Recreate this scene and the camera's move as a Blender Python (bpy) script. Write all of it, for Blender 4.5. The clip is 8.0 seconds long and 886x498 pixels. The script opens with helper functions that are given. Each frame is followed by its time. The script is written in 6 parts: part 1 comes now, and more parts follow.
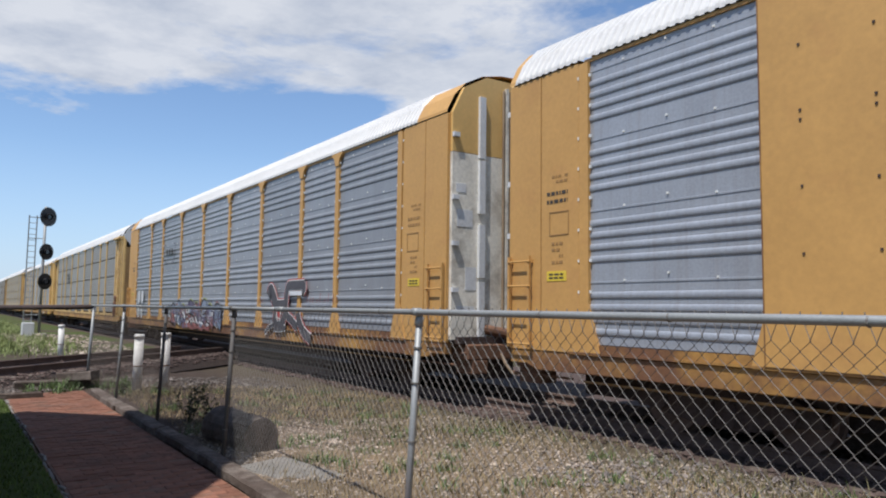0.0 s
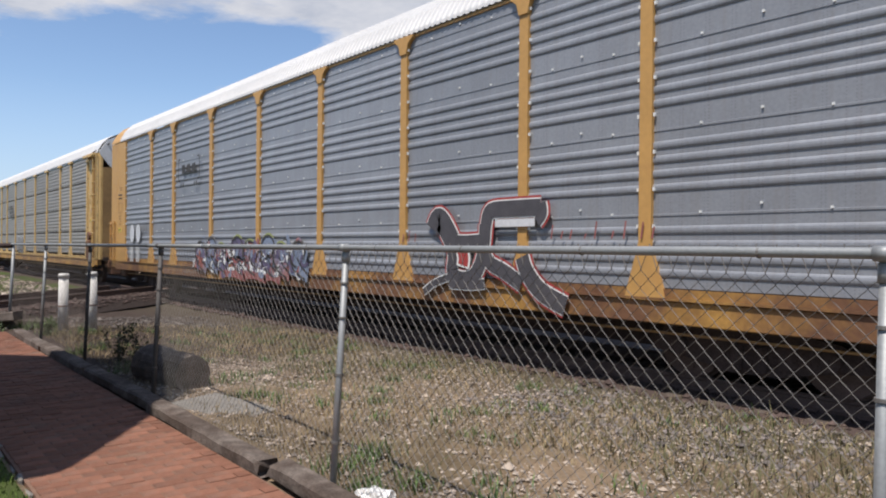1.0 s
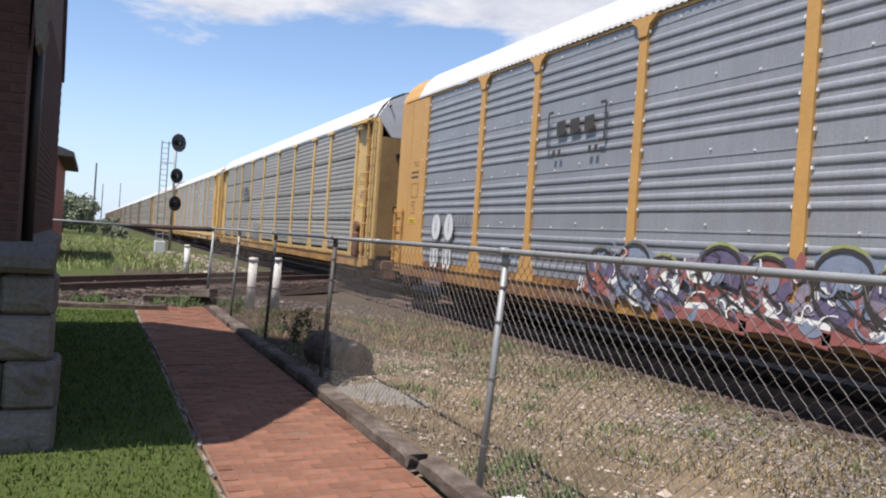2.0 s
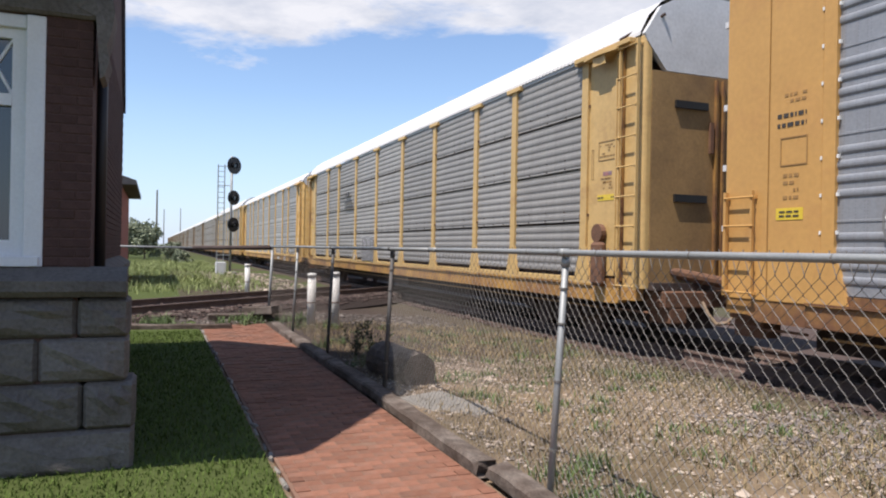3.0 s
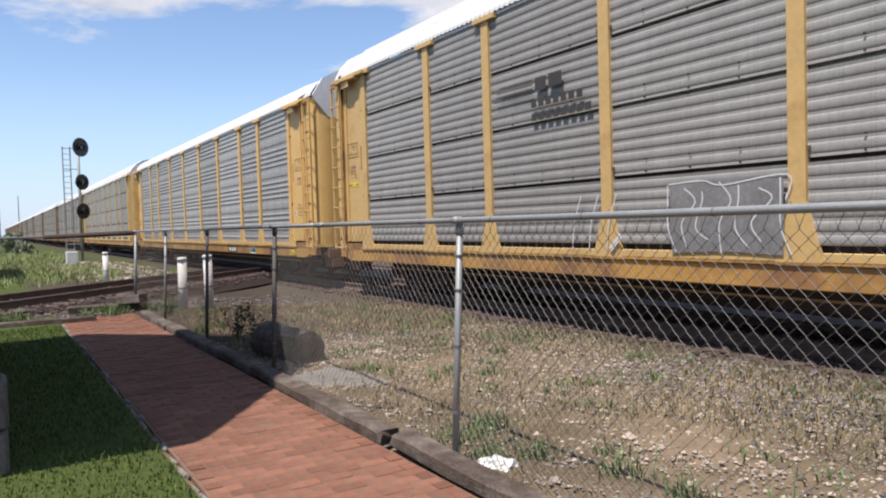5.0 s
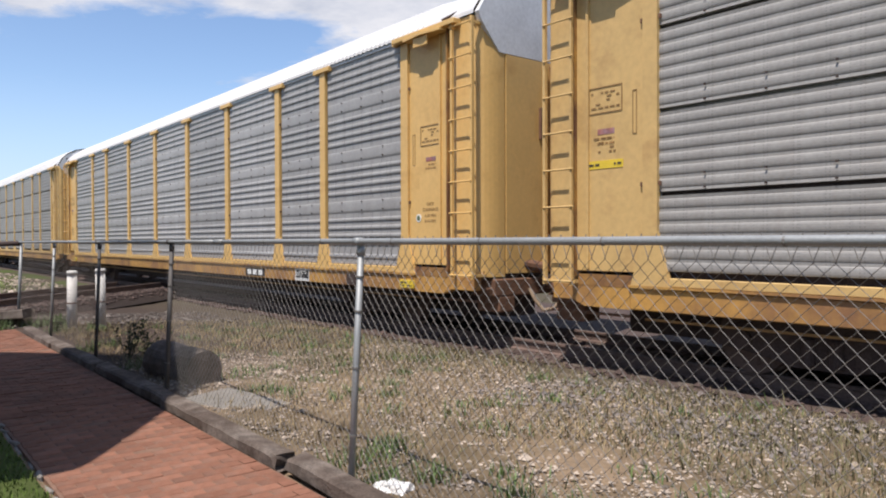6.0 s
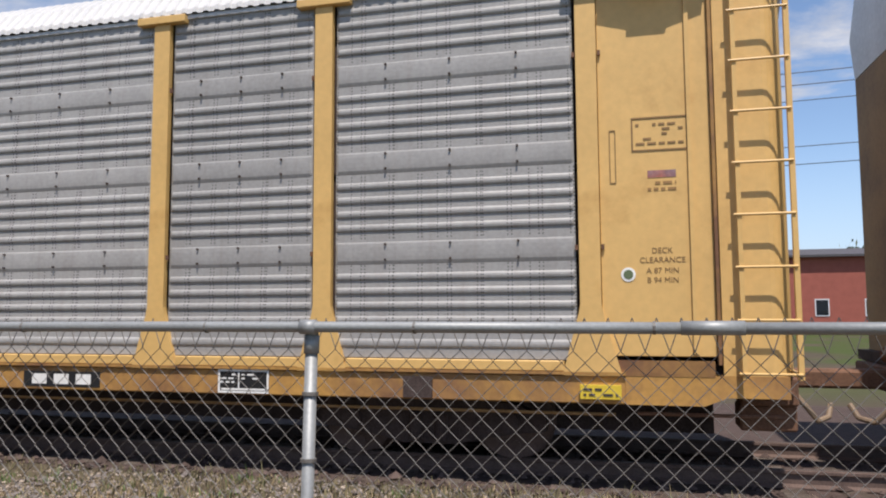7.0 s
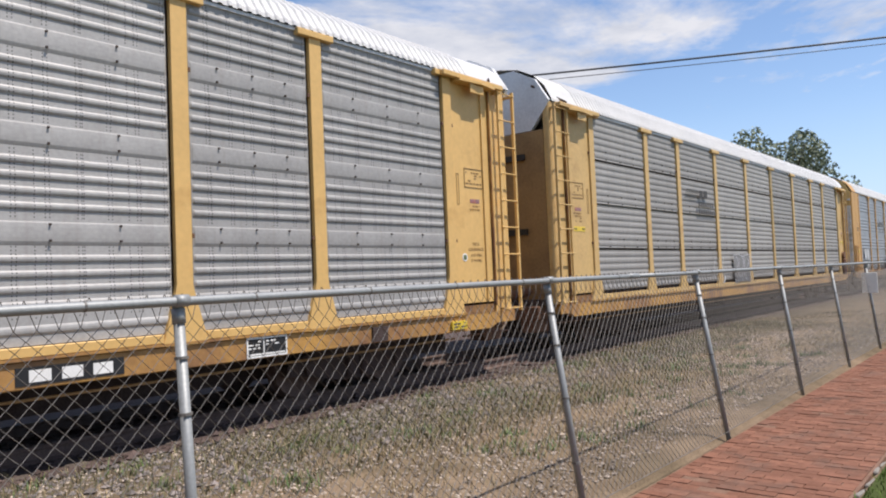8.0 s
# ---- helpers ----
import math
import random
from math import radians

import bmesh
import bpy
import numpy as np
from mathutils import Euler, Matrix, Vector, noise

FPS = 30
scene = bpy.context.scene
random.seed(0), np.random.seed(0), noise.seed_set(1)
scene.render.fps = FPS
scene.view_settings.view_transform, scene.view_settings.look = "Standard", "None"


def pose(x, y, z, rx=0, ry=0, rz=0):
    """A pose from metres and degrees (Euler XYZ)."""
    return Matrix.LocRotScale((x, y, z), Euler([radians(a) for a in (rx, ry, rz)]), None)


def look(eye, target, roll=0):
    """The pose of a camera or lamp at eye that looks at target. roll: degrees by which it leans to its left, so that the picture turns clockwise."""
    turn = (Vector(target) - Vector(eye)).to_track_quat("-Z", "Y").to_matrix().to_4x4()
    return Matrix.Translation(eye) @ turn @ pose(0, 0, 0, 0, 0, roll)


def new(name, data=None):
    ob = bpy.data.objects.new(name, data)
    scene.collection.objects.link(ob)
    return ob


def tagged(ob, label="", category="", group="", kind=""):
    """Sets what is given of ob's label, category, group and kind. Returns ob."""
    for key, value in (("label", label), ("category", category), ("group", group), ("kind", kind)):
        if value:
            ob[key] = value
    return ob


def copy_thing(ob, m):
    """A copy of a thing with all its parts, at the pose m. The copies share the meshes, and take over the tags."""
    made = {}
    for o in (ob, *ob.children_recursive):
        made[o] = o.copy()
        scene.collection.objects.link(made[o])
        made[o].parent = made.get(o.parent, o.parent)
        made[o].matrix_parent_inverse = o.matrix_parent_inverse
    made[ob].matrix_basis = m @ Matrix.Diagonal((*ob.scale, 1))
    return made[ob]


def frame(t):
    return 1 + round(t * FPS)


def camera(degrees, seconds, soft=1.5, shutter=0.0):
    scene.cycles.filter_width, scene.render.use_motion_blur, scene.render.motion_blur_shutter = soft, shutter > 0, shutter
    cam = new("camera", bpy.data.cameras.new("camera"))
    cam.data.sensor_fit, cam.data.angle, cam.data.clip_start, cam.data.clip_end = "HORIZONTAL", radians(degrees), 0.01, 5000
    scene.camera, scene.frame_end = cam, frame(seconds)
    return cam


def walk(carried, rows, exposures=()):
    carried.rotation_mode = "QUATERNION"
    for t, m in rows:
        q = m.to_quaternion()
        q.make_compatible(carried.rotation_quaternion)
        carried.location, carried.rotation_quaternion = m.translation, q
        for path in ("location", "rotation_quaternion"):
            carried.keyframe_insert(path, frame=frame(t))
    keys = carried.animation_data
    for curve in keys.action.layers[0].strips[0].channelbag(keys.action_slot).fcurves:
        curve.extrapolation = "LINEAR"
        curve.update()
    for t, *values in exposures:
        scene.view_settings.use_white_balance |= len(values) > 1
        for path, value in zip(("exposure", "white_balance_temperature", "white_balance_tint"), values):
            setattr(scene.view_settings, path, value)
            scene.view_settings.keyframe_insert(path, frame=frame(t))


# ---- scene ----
EYE = 1.58
cam = camera(62.94, 8.0, soft=2.0)
# seconds, x, y, z of the hand-held camera from its standpoint, yaw, pitch, roll
ROWS = [
    (0.00, -0.056, 0.010, 0.008, 55.52, 4.73, -0.75),
    (0.50, 0.051, -0.040, 0.024, 52.57, 1.86, -0.83),
    (1.00, 0.030, 0.045, -0.008, 50.68, -0.10, -0.53),
    (1.50, 0.042, 0.074, -0.007, 56.39, -2.39, -0.30),
    (2.00, -0.002, 0.130, 0.012, 64.06, -0.48, -3.99),
    (2.20, 0.009, 0.129, 0.021, 68.75, -0.36, -2.17),
    (3.30, -0.015, 0.060, -0.013, 67.73, 0.34, -0.60),
    (3.50, 0.042, 0.018, 0.017, 65.58, 1.91, -2.59),
    (4.00, -0.034, -0.012, -0.006, 63.29, 2.71, -1.47),
    (4.50, -0.007, -0.062, -0.002, 60.38, -0.16, 0.30),
    (5.00, -0.056, -0.065, -0.028, 57.90, -2.06, 1.68),
    (5.20, -0.035, -0.053, -0.024, 56.43, -2.01, 2.00),
    (6.30, -0.011, -0.011, 0.002, 49.05, 0.24, 0.10),
    (6.50, 0.009, -0.030, 0.010, 47.44, 1.08, 0.42),
    (6.70, 0.039, -0.028, 0.015, 41.71, 1.31, 0.01),
    (6.90, 0.099, 0.068, 0.033, 25.61, 2.97, -0.81),
    (7.00, 0.232, 0.176, 0.047, 14.16, 4.70, 0.29),
    (7.10, 0.215, 0.131, 0.042, 4.19, 4.55, 0.33),
    (7.30, 0.251, 0.173, 0.047, -11.59, 3.50, 1.07),
    (7.40, 0.335, 0.053, 0.035, -18.89, 3.77, 2.07),
    (7.50, 0.374, 0.132, 0.034, -27.07, 3.65, 3.09),
    (7.60, 0.473, -0.071, 0.033, -34.74, 2.91, 1.83),
    (7.80, 0.572, -0.174, 0.032, -45.20, 2.41, 1.80),
    (8.00, 0.664, -0.173, 0.036, -50.04, 2.27, 2.35),
]
EXPOSURES = [(0.0, 0.14, 6200, 11), (0.5, 0.08, 6350, 12), (1.0, 0.14, 6450, 13), (1.5, 0.28, 6500, 14), (2.0, 0.42, 6500, 14), (3.3, 0.46, 6500, 14), (4.5, 0.42, 6500, 14), (5.2, 0.36, 6500, 14), (6.3, 0.34, 6500, 14), (7.0, 0.22, 6500, 14), (7.5, 0.22, 6500, 14), (8.0, 0.32, 6500, 14)]
walk(cam, [(t, pose(x, y, EYE + z, 90 + pitch, roll, yaw)) for t, x, y, z, yaw, pitch, roll in ROWS], EXPOSURES)

# ---- light ----
SUN_EL, SUN_AZ = 66.0, -20.0  # the light travels towards +y and somewhat towards -x
TRAIN_SPEED = 9.89
TRACK_Y = 8.83
SIDE = 1.55  # half the width of a car

world = bpy.data.worlds.new("sky")
scene.world = world
world.use_nodes = True


def build_world():
    nt = world.node_tree
    nt.nodes.clear()
    N, L = nt.nodes.new, nt.links.new
    out, bg = N("ShaderNodeOutputWorld"), N("ShaderNodeBackground")
    sky = N("ShaderNodeTexSky")
    sky.sky_type, sky.sun_disc = "NISHITA", False
    sky.sun_elevation, sky.sun_rotation = radians(SUN_EL), radians(180 + SUN_AZ)
    sky.altitude, sky.air_density, sky.dust_density, sky.ozone_density = 200, 1.0, 0.25, 3.0
    co = N("ShaderNodeTexCoord")
    sep = N("ShaderNodeSeparateXYZ")
    L(co.outputs["Generated"], sep.inputs[0])
    up = N("ShaderNodeMath"); up.operation = "MAXIMUM"; up.inputs[1].default_value = 0.03
    L(sep.outputs["Z"], up.inputs[0])
    lift = N("ShaderNodeMath"); lift.operation = "ADD"; lift.inputs[1].default_value = 0.05
    L(up.outputs[0], lift.inputs[0])
    dx = N("ShaderNodeMath"); dx.operation = "DIVIDE"
    dy = N("ShaderNodeMath"); dy.operation = "DIVIDE"
    L(sep.outputs["X"], dx.inputs[0]); L(lift.outputs[0], dx.inputs[1])
    L(sep.outputs["Y"], dy.inputs[0]); L(lift.outputs[0], dy.inputs[1])
    flat = N("ShaderNodeCombineXYZ")
    L(dx.outputs[0], flat.inputs[0]); L(dy.outputs[0], flat.inputs[1])
    n1 = N("ShaderNodeTexNoise"); n1.inputs["Scale"].default_value = 0.9
    n1.inputs["Detail"].default_value = 9; n1.inputs["Roughness"].default_value = 0.62
    n1.inputs["Distortion"].default_value = 0.3
    L(flat.outputs[0], n1.inputs["Vector"])
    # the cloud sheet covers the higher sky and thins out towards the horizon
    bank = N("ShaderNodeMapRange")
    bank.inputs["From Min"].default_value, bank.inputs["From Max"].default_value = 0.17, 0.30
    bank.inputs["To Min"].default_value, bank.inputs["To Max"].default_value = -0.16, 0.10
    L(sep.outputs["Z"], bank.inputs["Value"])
    # overhead, above the view, the cover is thinned to weaken the fill light
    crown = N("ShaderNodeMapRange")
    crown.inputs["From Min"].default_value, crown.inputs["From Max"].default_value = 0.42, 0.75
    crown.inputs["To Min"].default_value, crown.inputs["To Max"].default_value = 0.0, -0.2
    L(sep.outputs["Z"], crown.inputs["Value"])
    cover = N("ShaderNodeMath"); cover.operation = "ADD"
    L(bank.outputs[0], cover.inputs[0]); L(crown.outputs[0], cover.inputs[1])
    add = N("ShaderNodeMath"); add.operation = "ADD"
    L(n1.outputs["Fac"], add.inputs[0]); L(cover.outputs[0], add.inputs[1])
    ramp = N("ShaderNodeValToRGB")
    ramp.color_ramp.elements[0].position, ramp.color_ramp.elements[1].position = 0.50, 0.62
    ramp.color_ramp.elements[0].color, ramp.color_ramp.elements[1].color = (0, 0, 0, 1), (0.92, 0.92, 0.92, 1)
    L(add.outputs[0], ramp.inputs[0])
    haze = N("ShaderNodeMapRange")
    haze.inputs["From Min"].default_value, haze.inputs["From Max"].default_value = 0.0, 0.2
    haze.inputs["To Min"].default_value, haze.inputs["To Max"].default_value = 0.75, 0.0
    L(sep.outputs["Z"], haze.inputs["Value"])
    air = N("ShaderNodeMix"); air.data_type = "RGBA"
    L(haze.outputs[0], air.inputs["Factor"])
    L(sky.outputs[0], air.inputs["A"])
    air.inputs["B"].default_value = (3.0, 4.0, 5.6, 1)
    mix = N("ShaderNodeMix"); mix.data_type = "RGBA"
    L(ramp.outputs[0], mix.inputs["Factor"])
    L(air.outputs["Result"], mix.inputs["A"])
    n2 = N("ShaderNodeTexNoise"); n2.inputs["Scale"].default_value = 2.6
    n2.inputs["Detail"].default_value = 7; n2.inputs["Roughness"].default_value = 0.6
    L(flat.outputs[0], n2.inputs["Vector"])
    tone = N("ShaderNodeValToRGB")
    tone.color_ramp.elements[0].position, tone.color_ramp.elements[1].position = 0.34, 0.6
    tone.color_ramp.elements[0].color, tone.color_ramp.elements[1].color = (0.66, 0.71, 0.80, 1), (0.97, 0.98, 1.0, 1)
    L(n2.outputs["Fac"], tone.inputs[0])
    white = N("ShaderNodeVectorMath"); white.operation = "SCALE"; white.inputs["Scale"].default_value = 5.2
    L(tone.outputs[0], white.inputs[0])
    L(white.outputs[0], mix.inputs["B"])
    L(mix.outputs["Result"], bg.inputs["Color"])
    bg.inputs["Strength"].default_value = 0.135
    L(bg.outputs[0], out.inputs["Surface"])


build_world()
sun = new("sun", bpy.data.lights.new("sun", "SUN"))
sun.data.energy, sun.data.angle, sun.data.color = 5.0, radians(0.6), (1.0, 0.94, 0.86)
_el, _az = radians(SUN_EL), radians(SUN_AZ)
sun.matrix_world = look((0, 0, 30), (math.sin(_az) * math.cos(_el), math.cos(_az) * math.cos(_el), 30 - math.sin(_el)))


# ---- materials ----
def mat(name, base, rough=0.7, metal=0.0, vary=0.12, scale=6.0, fine=60.0, bump=0.15, stain=None, stain_scale=1.2, stain_at=0.6, island=0.0, each=0.0, spec=0.5):
    """A surface with grain at two scales; stain: a second colour in patches; island, each: lighter and darker pieces."""
    m = bpy.data.materials.new(name)
    m.use_nodes = True
    nt = m.node_tree
    N, L = nt.nodes.new, nt.links.new
    b = nt.nodes["Principled BSDF"]
    b.inputs["Roughness"].default_value, b.inputs["Metallic"].default_value = rough, metal
    b.inputs["Specular IOR Level"].default_value = spec
    co = N("ShaderNodeTexCoord")
    n1 = N("ShaderNodeTexNoise"); n1.inputs["Scale"].default_value = scale; n1.inputs["Detail"].default_value = 6
    n2 = N("ShaderNodeTexNoise"); n2.inputs["Scale"].default_value = fine; n2.inputs["Detail"].default_value = 3
    L(co.outputs["Object"], n1.inputs["Vector"]); L(co.outputs["Object"], n2.inputs["Vector"])
    s = N("ShaderNodeMath"); s.operation = "ADD"
    L(n1.outputs["Fac"], s.inputs[0]); L(n2.outputs["Fac"], s.inputs[1])
    r = N("ShaderNodeMapRange")
    r.inputs["From Min"].default_value, r.inputs["From Max"].default_value = 0.6, 1.4
    r.inputs["To Min"].default_value, r.inputs["To Max"].default_value = 1 - vary * 1.6, 1 + vary * 1.6
    L(s.outputs[0], r.inputs["Value"])
    value = r.outputs[0]
    for kind, amount in (("island", island), ("each", each)):
        if amount:
            if kind == "island":
                src = N("ShaderNodeNewGeometry").outputs["Random Per Island"]
            else:
                src = N("ShaderNodeObjectInfo").outputs["Random"]
            rr = N("ShaderNodeMapRange")
            rr.inputs["To Min"].default_value, rr.inputs["To Max"].default_value = 1 - amount, 1 + amount
            L(src, rr.inputs["Value"])
            mm = N("ShaderNodeMath"); mm.operation = "MULTIPLY"
            L(value, mm.inputs[0]); L(rr.outputs[0], mm.inputs[1])
            value = mm.outputs[0]
    col = N("ShaderNodeVectorMath"); col.operation = "SCALE"
    L(value, col.inputs["Scale"])
    if stain:
        n3 = N("ShaderNodeTexNoise"); n3.inputs["Scale"].default_value = stain_scale
        n3.inputs["Detail"].default_value = 7; n3.inputs["Roughness"].default_value = 0.65
        L(co.outputs["Object"], n3.inputs["Vector"])
        r3 = N("ShaderNodeMapRange")
        r3.inputs["From Min"].default_value, r3.inputs["From Max"].default_value = stain_at - 0.1, stain_at + 0.12
        L(n3.outputs["Fac"], r3.inputs["Value"])
        mx = N("ShaderNodeMix"); mx.data_type = "RGBA"
        L(r3.outputs[0], mx.inputs["Factor"])
        mx.inputs["A"].default_value, mx.inputs["B"].default_value = (*base, 1), (*stain, 1)
        L(mx.outputs["Result"], col.inputs[0])
    else:
        col.inputs[0].default_value = base
    L(col.outputs[0], b.inputs["Base Color"])
    if bump:
        bp = N("ShaderNodeBump"); bp.inputs["Strength"].default_value = bump; bp.inputs["Distance"].default_value = 0.02
        L(s.outputs[0], bp.inputs["Height"]); L(bp.outputs[0], b.inputs["Normal"])
    return m


def perforated(name, base, metal, rough, dots=0.55, band=False):
    """Galvanised sheet with columns of small round holes and faint streaks of dirt."""
    m = mat(name, base, rough, metal, vary=0.10, scale=1.6, fine=25, bump=0.05, each=0.10)
    nt = m.node_tree
    N, L = nt.nodes.new, nt.links.new
    b = nt.nodes["Principled BSDF"]
    old = b.inputs["Base Color"].links[0].from_socket
    co = N("ShaderNodeTexCoord"); sp = N("ShaderNodeSeparateXYZ")
    L(co.outputs["Object"], sp.inputs[0])

    def near(sock, pitch, width, shift=0.0):
        a = N("ShaderNodeMath"); a.operation = "MULTIPLY_ADD"; a.inputs[1].default_value = 1 / pitch; a.inputs[2].default_value = shift
        f = N("ShaderNodeMath"); f.operation = "FRACT"
        c = N("ShaderNodeMath"); c.operation = "LESS_THAN"; c.inputs[1].default_value = width / pitch
        L(sock, a.inputs[0]); L(a.outputs[0], f.inputs[0]); L(f.outputs[0], c.inputs[0])
        return c.outputs[0]

    def times(p, q, op="MULTIPLY"):
        a = N("ShaderNodeMath"); a.operation = op
        L(p, a.inputs[0]); L(q, a.inputs[1])
        return a.outputs[0]
    cols = times(times(near(sp.outputs["X"], 0.31, 0.012), near(sp.outputs["X"], 0.31, 0.012, 0.13), "MAXIMUM"), near(sp.outputs["X"], 0.47, 0.012, 0.3), "MAXIMUM")
    holes = times(cols, near(sp.outputs["Z"], 0.036, 0.016))
    if band:  # no holes in the plain bands
        f = N("ShaderNodeMath"); f.operation = "FLOORED_MODULO"; f.inputs[1].default_value = 0.955
        L(sp.outputs["Z"], f.inputs[0])
        c = N("ShaderNodeMath"); c.operation = "GREATER_THAN"; c.inputs[1].default_value = 0.25
        L(f.outputs[0], c.inputs[0])
        holes = times(holes, c.outputs[0])
    k = N("ShaderNodeMath"); k.operation = "MULTIPLY"; k.inputs[1].default_value = dots
    L(holes, k.inputs[0])
    # streaks that run down the sheet
    mp = N("ShaderNodeMapping"); mp.inputs["Scale"].default_value = (9, 1, 0.35)
    st = N("ShaderNodeTexNoise"); st.inputs["Scale"].default_value = 1.4; st.inputs["Detail"].default_value = 5
    L(co.outputs["Object"], mp.inputs[0]); L(mp.outputs[0], st.inputs["Vector"])
    sr = N("ShaderNodeMapRange")
    sr.inputs["From Min"].default_value, sr.inputs["From Max"].default_value = 0.5, 0.8
    sr.inputs["To Min"].default_value, sr.inputs["To Max"].default_value = 0.0, 0.3
    L(st.outputs["Fac"], sr.inputs["Value"])
    m1 = N("ShaderNodeMix"); m1.data_type = "RGBA"
    L(sr.outputs[0], m1.inputs["Factor"]); L(old, m1.inputs["A"]); m1.inputs["B"].default_value = (0.24, 0.21, 0.18, 1)
    m2 = N("ShaderNodeMix"); m2.data_type = "RGBA"
    L(k.outputs[0], m2.inputs["Factor"]); L(m1.outputs["Result"], m2.inputs["A"]); m2.inputs["B"].default_value = (0.03, 0.03, 0.03, 1)
    L(m2.outputs["Result"], b.inputs["Base Color"])
    return m


ZINC = perforated("weathered zinc sheet", (0.345, 0.338, 0.325), 0.10, 0.56, dots=0.8, band=True)
ZINC_BLUE = perforated("blue grey zinc sheet", (0.295, 0.308, 0.330), 0.22, 0.44, dots=0.2)
ZINC_NEW = perforated("bright galvanised sheet", (0.37, 0.395, 0.44), 0.25, 0.42, dots=0.12)
ZINC_DULL = perforated("dull grey sheet", (0.272, 0.263, 0.246), 0.06, 0.58, dots=0.25)
YELLOW = mat("railway yellow paint", (0.630, 0.400, 0.140), 0.5, vary=0.06, scale=1.5, fine=14, bump=0.03, stain=(0.50, 0.29, 0.09), stain_scale=1.6, stain_at=0.66)
ORANGE = mat("older orange paint", (0.500, 0.282, 0.088), 0.55, vary=0.07, scale=1.5, fine=14, bump=0.03, stain=(0.45, 0.24, 0.08), stain_scale=1.3, stain_at=0.64)
FADED = mat("faded brown paint", (0.26, 0.19, 0.12), 0.7, vary=0.12, scale=1.5, fine=14, bump=0.03, stain=(0.16, 0.11, 0.075), stain_scale=1.3, stain_at=0.55)
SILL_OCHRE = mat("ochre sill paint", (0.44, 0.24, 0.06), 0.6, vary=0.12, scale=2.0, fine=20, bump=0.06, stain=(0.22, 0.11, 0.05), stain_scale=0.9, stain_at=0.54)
SILL = mat("rusty yellow sill paint", (0.413, 0.225, 0.053), 0.65, vary=0.15, scale=2.0, fine=20, bump=0.08, stain=(0.15, 0.07, 0.034), stain_scale=0.8, stain_at=0.45)
RUST = mat("brown rust", (0.14, 0.07, 0.04), 0.85, vary=0.25, scale=5, fine=40, bump=0.2)
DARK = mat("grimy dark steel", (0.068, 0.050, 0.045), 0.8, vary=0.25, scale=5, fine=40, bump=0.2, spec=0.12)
BLACK = mat("black paint", (0.015, 0.015, 0.016), 0.5, vary=0.1, bump=0.05)
ROOF = mat("white roof paint", (0.560, 0.555, 0.540), 0.45, vary=0.06, scale=1.2, fine=12, bump=0.04, stain=(0.6, 0.58, 0.54), stain_scale=0.8, stain_at=0.66)
# Browner than the car's yellow, deepened further for the shade on the car's end.
DOOR_BROWN = mat("weathered brown door paint", (0.30, 0.185, 0.075), 0.7, vary=0.12, scale=2, fine=18, bump=0.05, stain=(0.21, 0.125, 0.055), stain_scale=1.2, stain_at=0.55)
DOOR_WHITE = mat("dirty white door paint", (0.72, 0.685, 0.60), 0.6, vary=0.14, scale=2, fine=18, bump=0.06, stain=(0.33, 0.28, 0.22), stain_scale=1.5, stain_at=0.58)
END_GREY = mat("light grey end sheet", (0.60, 0.61, 0.62), 0.5, vary=0.1, scale=2, fine=18, bump=0.05)
GALV = mat("galvanised pipe", (0.270, 0.280, 0.278), 0.55, 0.35, vary=0.1, scale=8, fine=70, bump=0.05)
WIRE = mat("galvanised wire", (0.140, 0.130, 0.118), 0.6, 0.1, vary=0.15, scale=12, fine=80, bump=0.0)
# Darker and browner than WIRE, for the first three mesh panels.
DARKWIRE = mat("rusted dark wire", (0.075, 0.060, 0.050), 0.7, 0.1, vary=0.2, scale=12, fine=80, bump=0.0)
# Pipe colour darkened for the two posts standing in the gable's shadow.
SHADEPIPE = mat("dark weathered pipe", (0.085, 0.080, 0.076), 0.7, 0.1, vary=0.15, scale=8, fine=60, bump=0.08)
RAILSTEEL = mat("rail steel", (0.125, 0.088, 0.074), 0.7, 0.0, vary=0.2, scale=4, fine=50, bump=0.1, spec=0.12)
CINDER = mat("brown cinder ballast", (0.038, 0.029, 0.025), 0.95, vary=0.3, scale=9, fine=60, bump=0.5, spec=0.12)
# Leaf green paled to put the haze of distance into the colour.
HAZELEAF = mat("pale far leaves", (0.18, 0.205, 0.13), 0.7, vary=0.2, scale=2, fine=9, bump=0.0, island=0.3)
PALEYELLOW = mat("sun-bleached yellow paint", (0.545, 0.365, 0.145), 0.55, vary=0.08, scale=1.5, fine=14, bump=0.03, stain=(0.42, 0.26, 0.10), stain_scale=1.6, stain_at=0.62)
RAILTOP = mat("polished rail head", (0.09, 0.07, 0.06), 0.7, 0.0, vary=0.06, bump=0.02, spec=0.12)
TIE = mat("weathered tie wood", (0.085, 0.066, 0.054), 0.9, vary=0.3, scale=9, fine=60, bump=0.4, stain=(0.16, 0.135, 0.115), stain_scale=3, stain_at=0.55, spec=0.12)
BRICK = mat("clay paver", (0.215, 0.103, 0.068), 0.85, vary=0.16, scale=14, fine=120, bump=0.3, each=0.18, island=0.18, stain=(0.15, 0.095, 0.072), stain_scale=2.5, stain_at=0.60, spec=0.1)
MORTAR = mat("sandy joints", (0.185, 0.112, 0.080), 0.95, vary=0.2, scale=10, fine=90, bump=0.3, spec=0.1)
WALLBRICK = mat("dark red wall brick", (0.075, 0.044, 0.039), 0.85, vary=0.14, scale=10, fine=90, bump=0.25, each=0.08, island=0.08, spec=0.1)
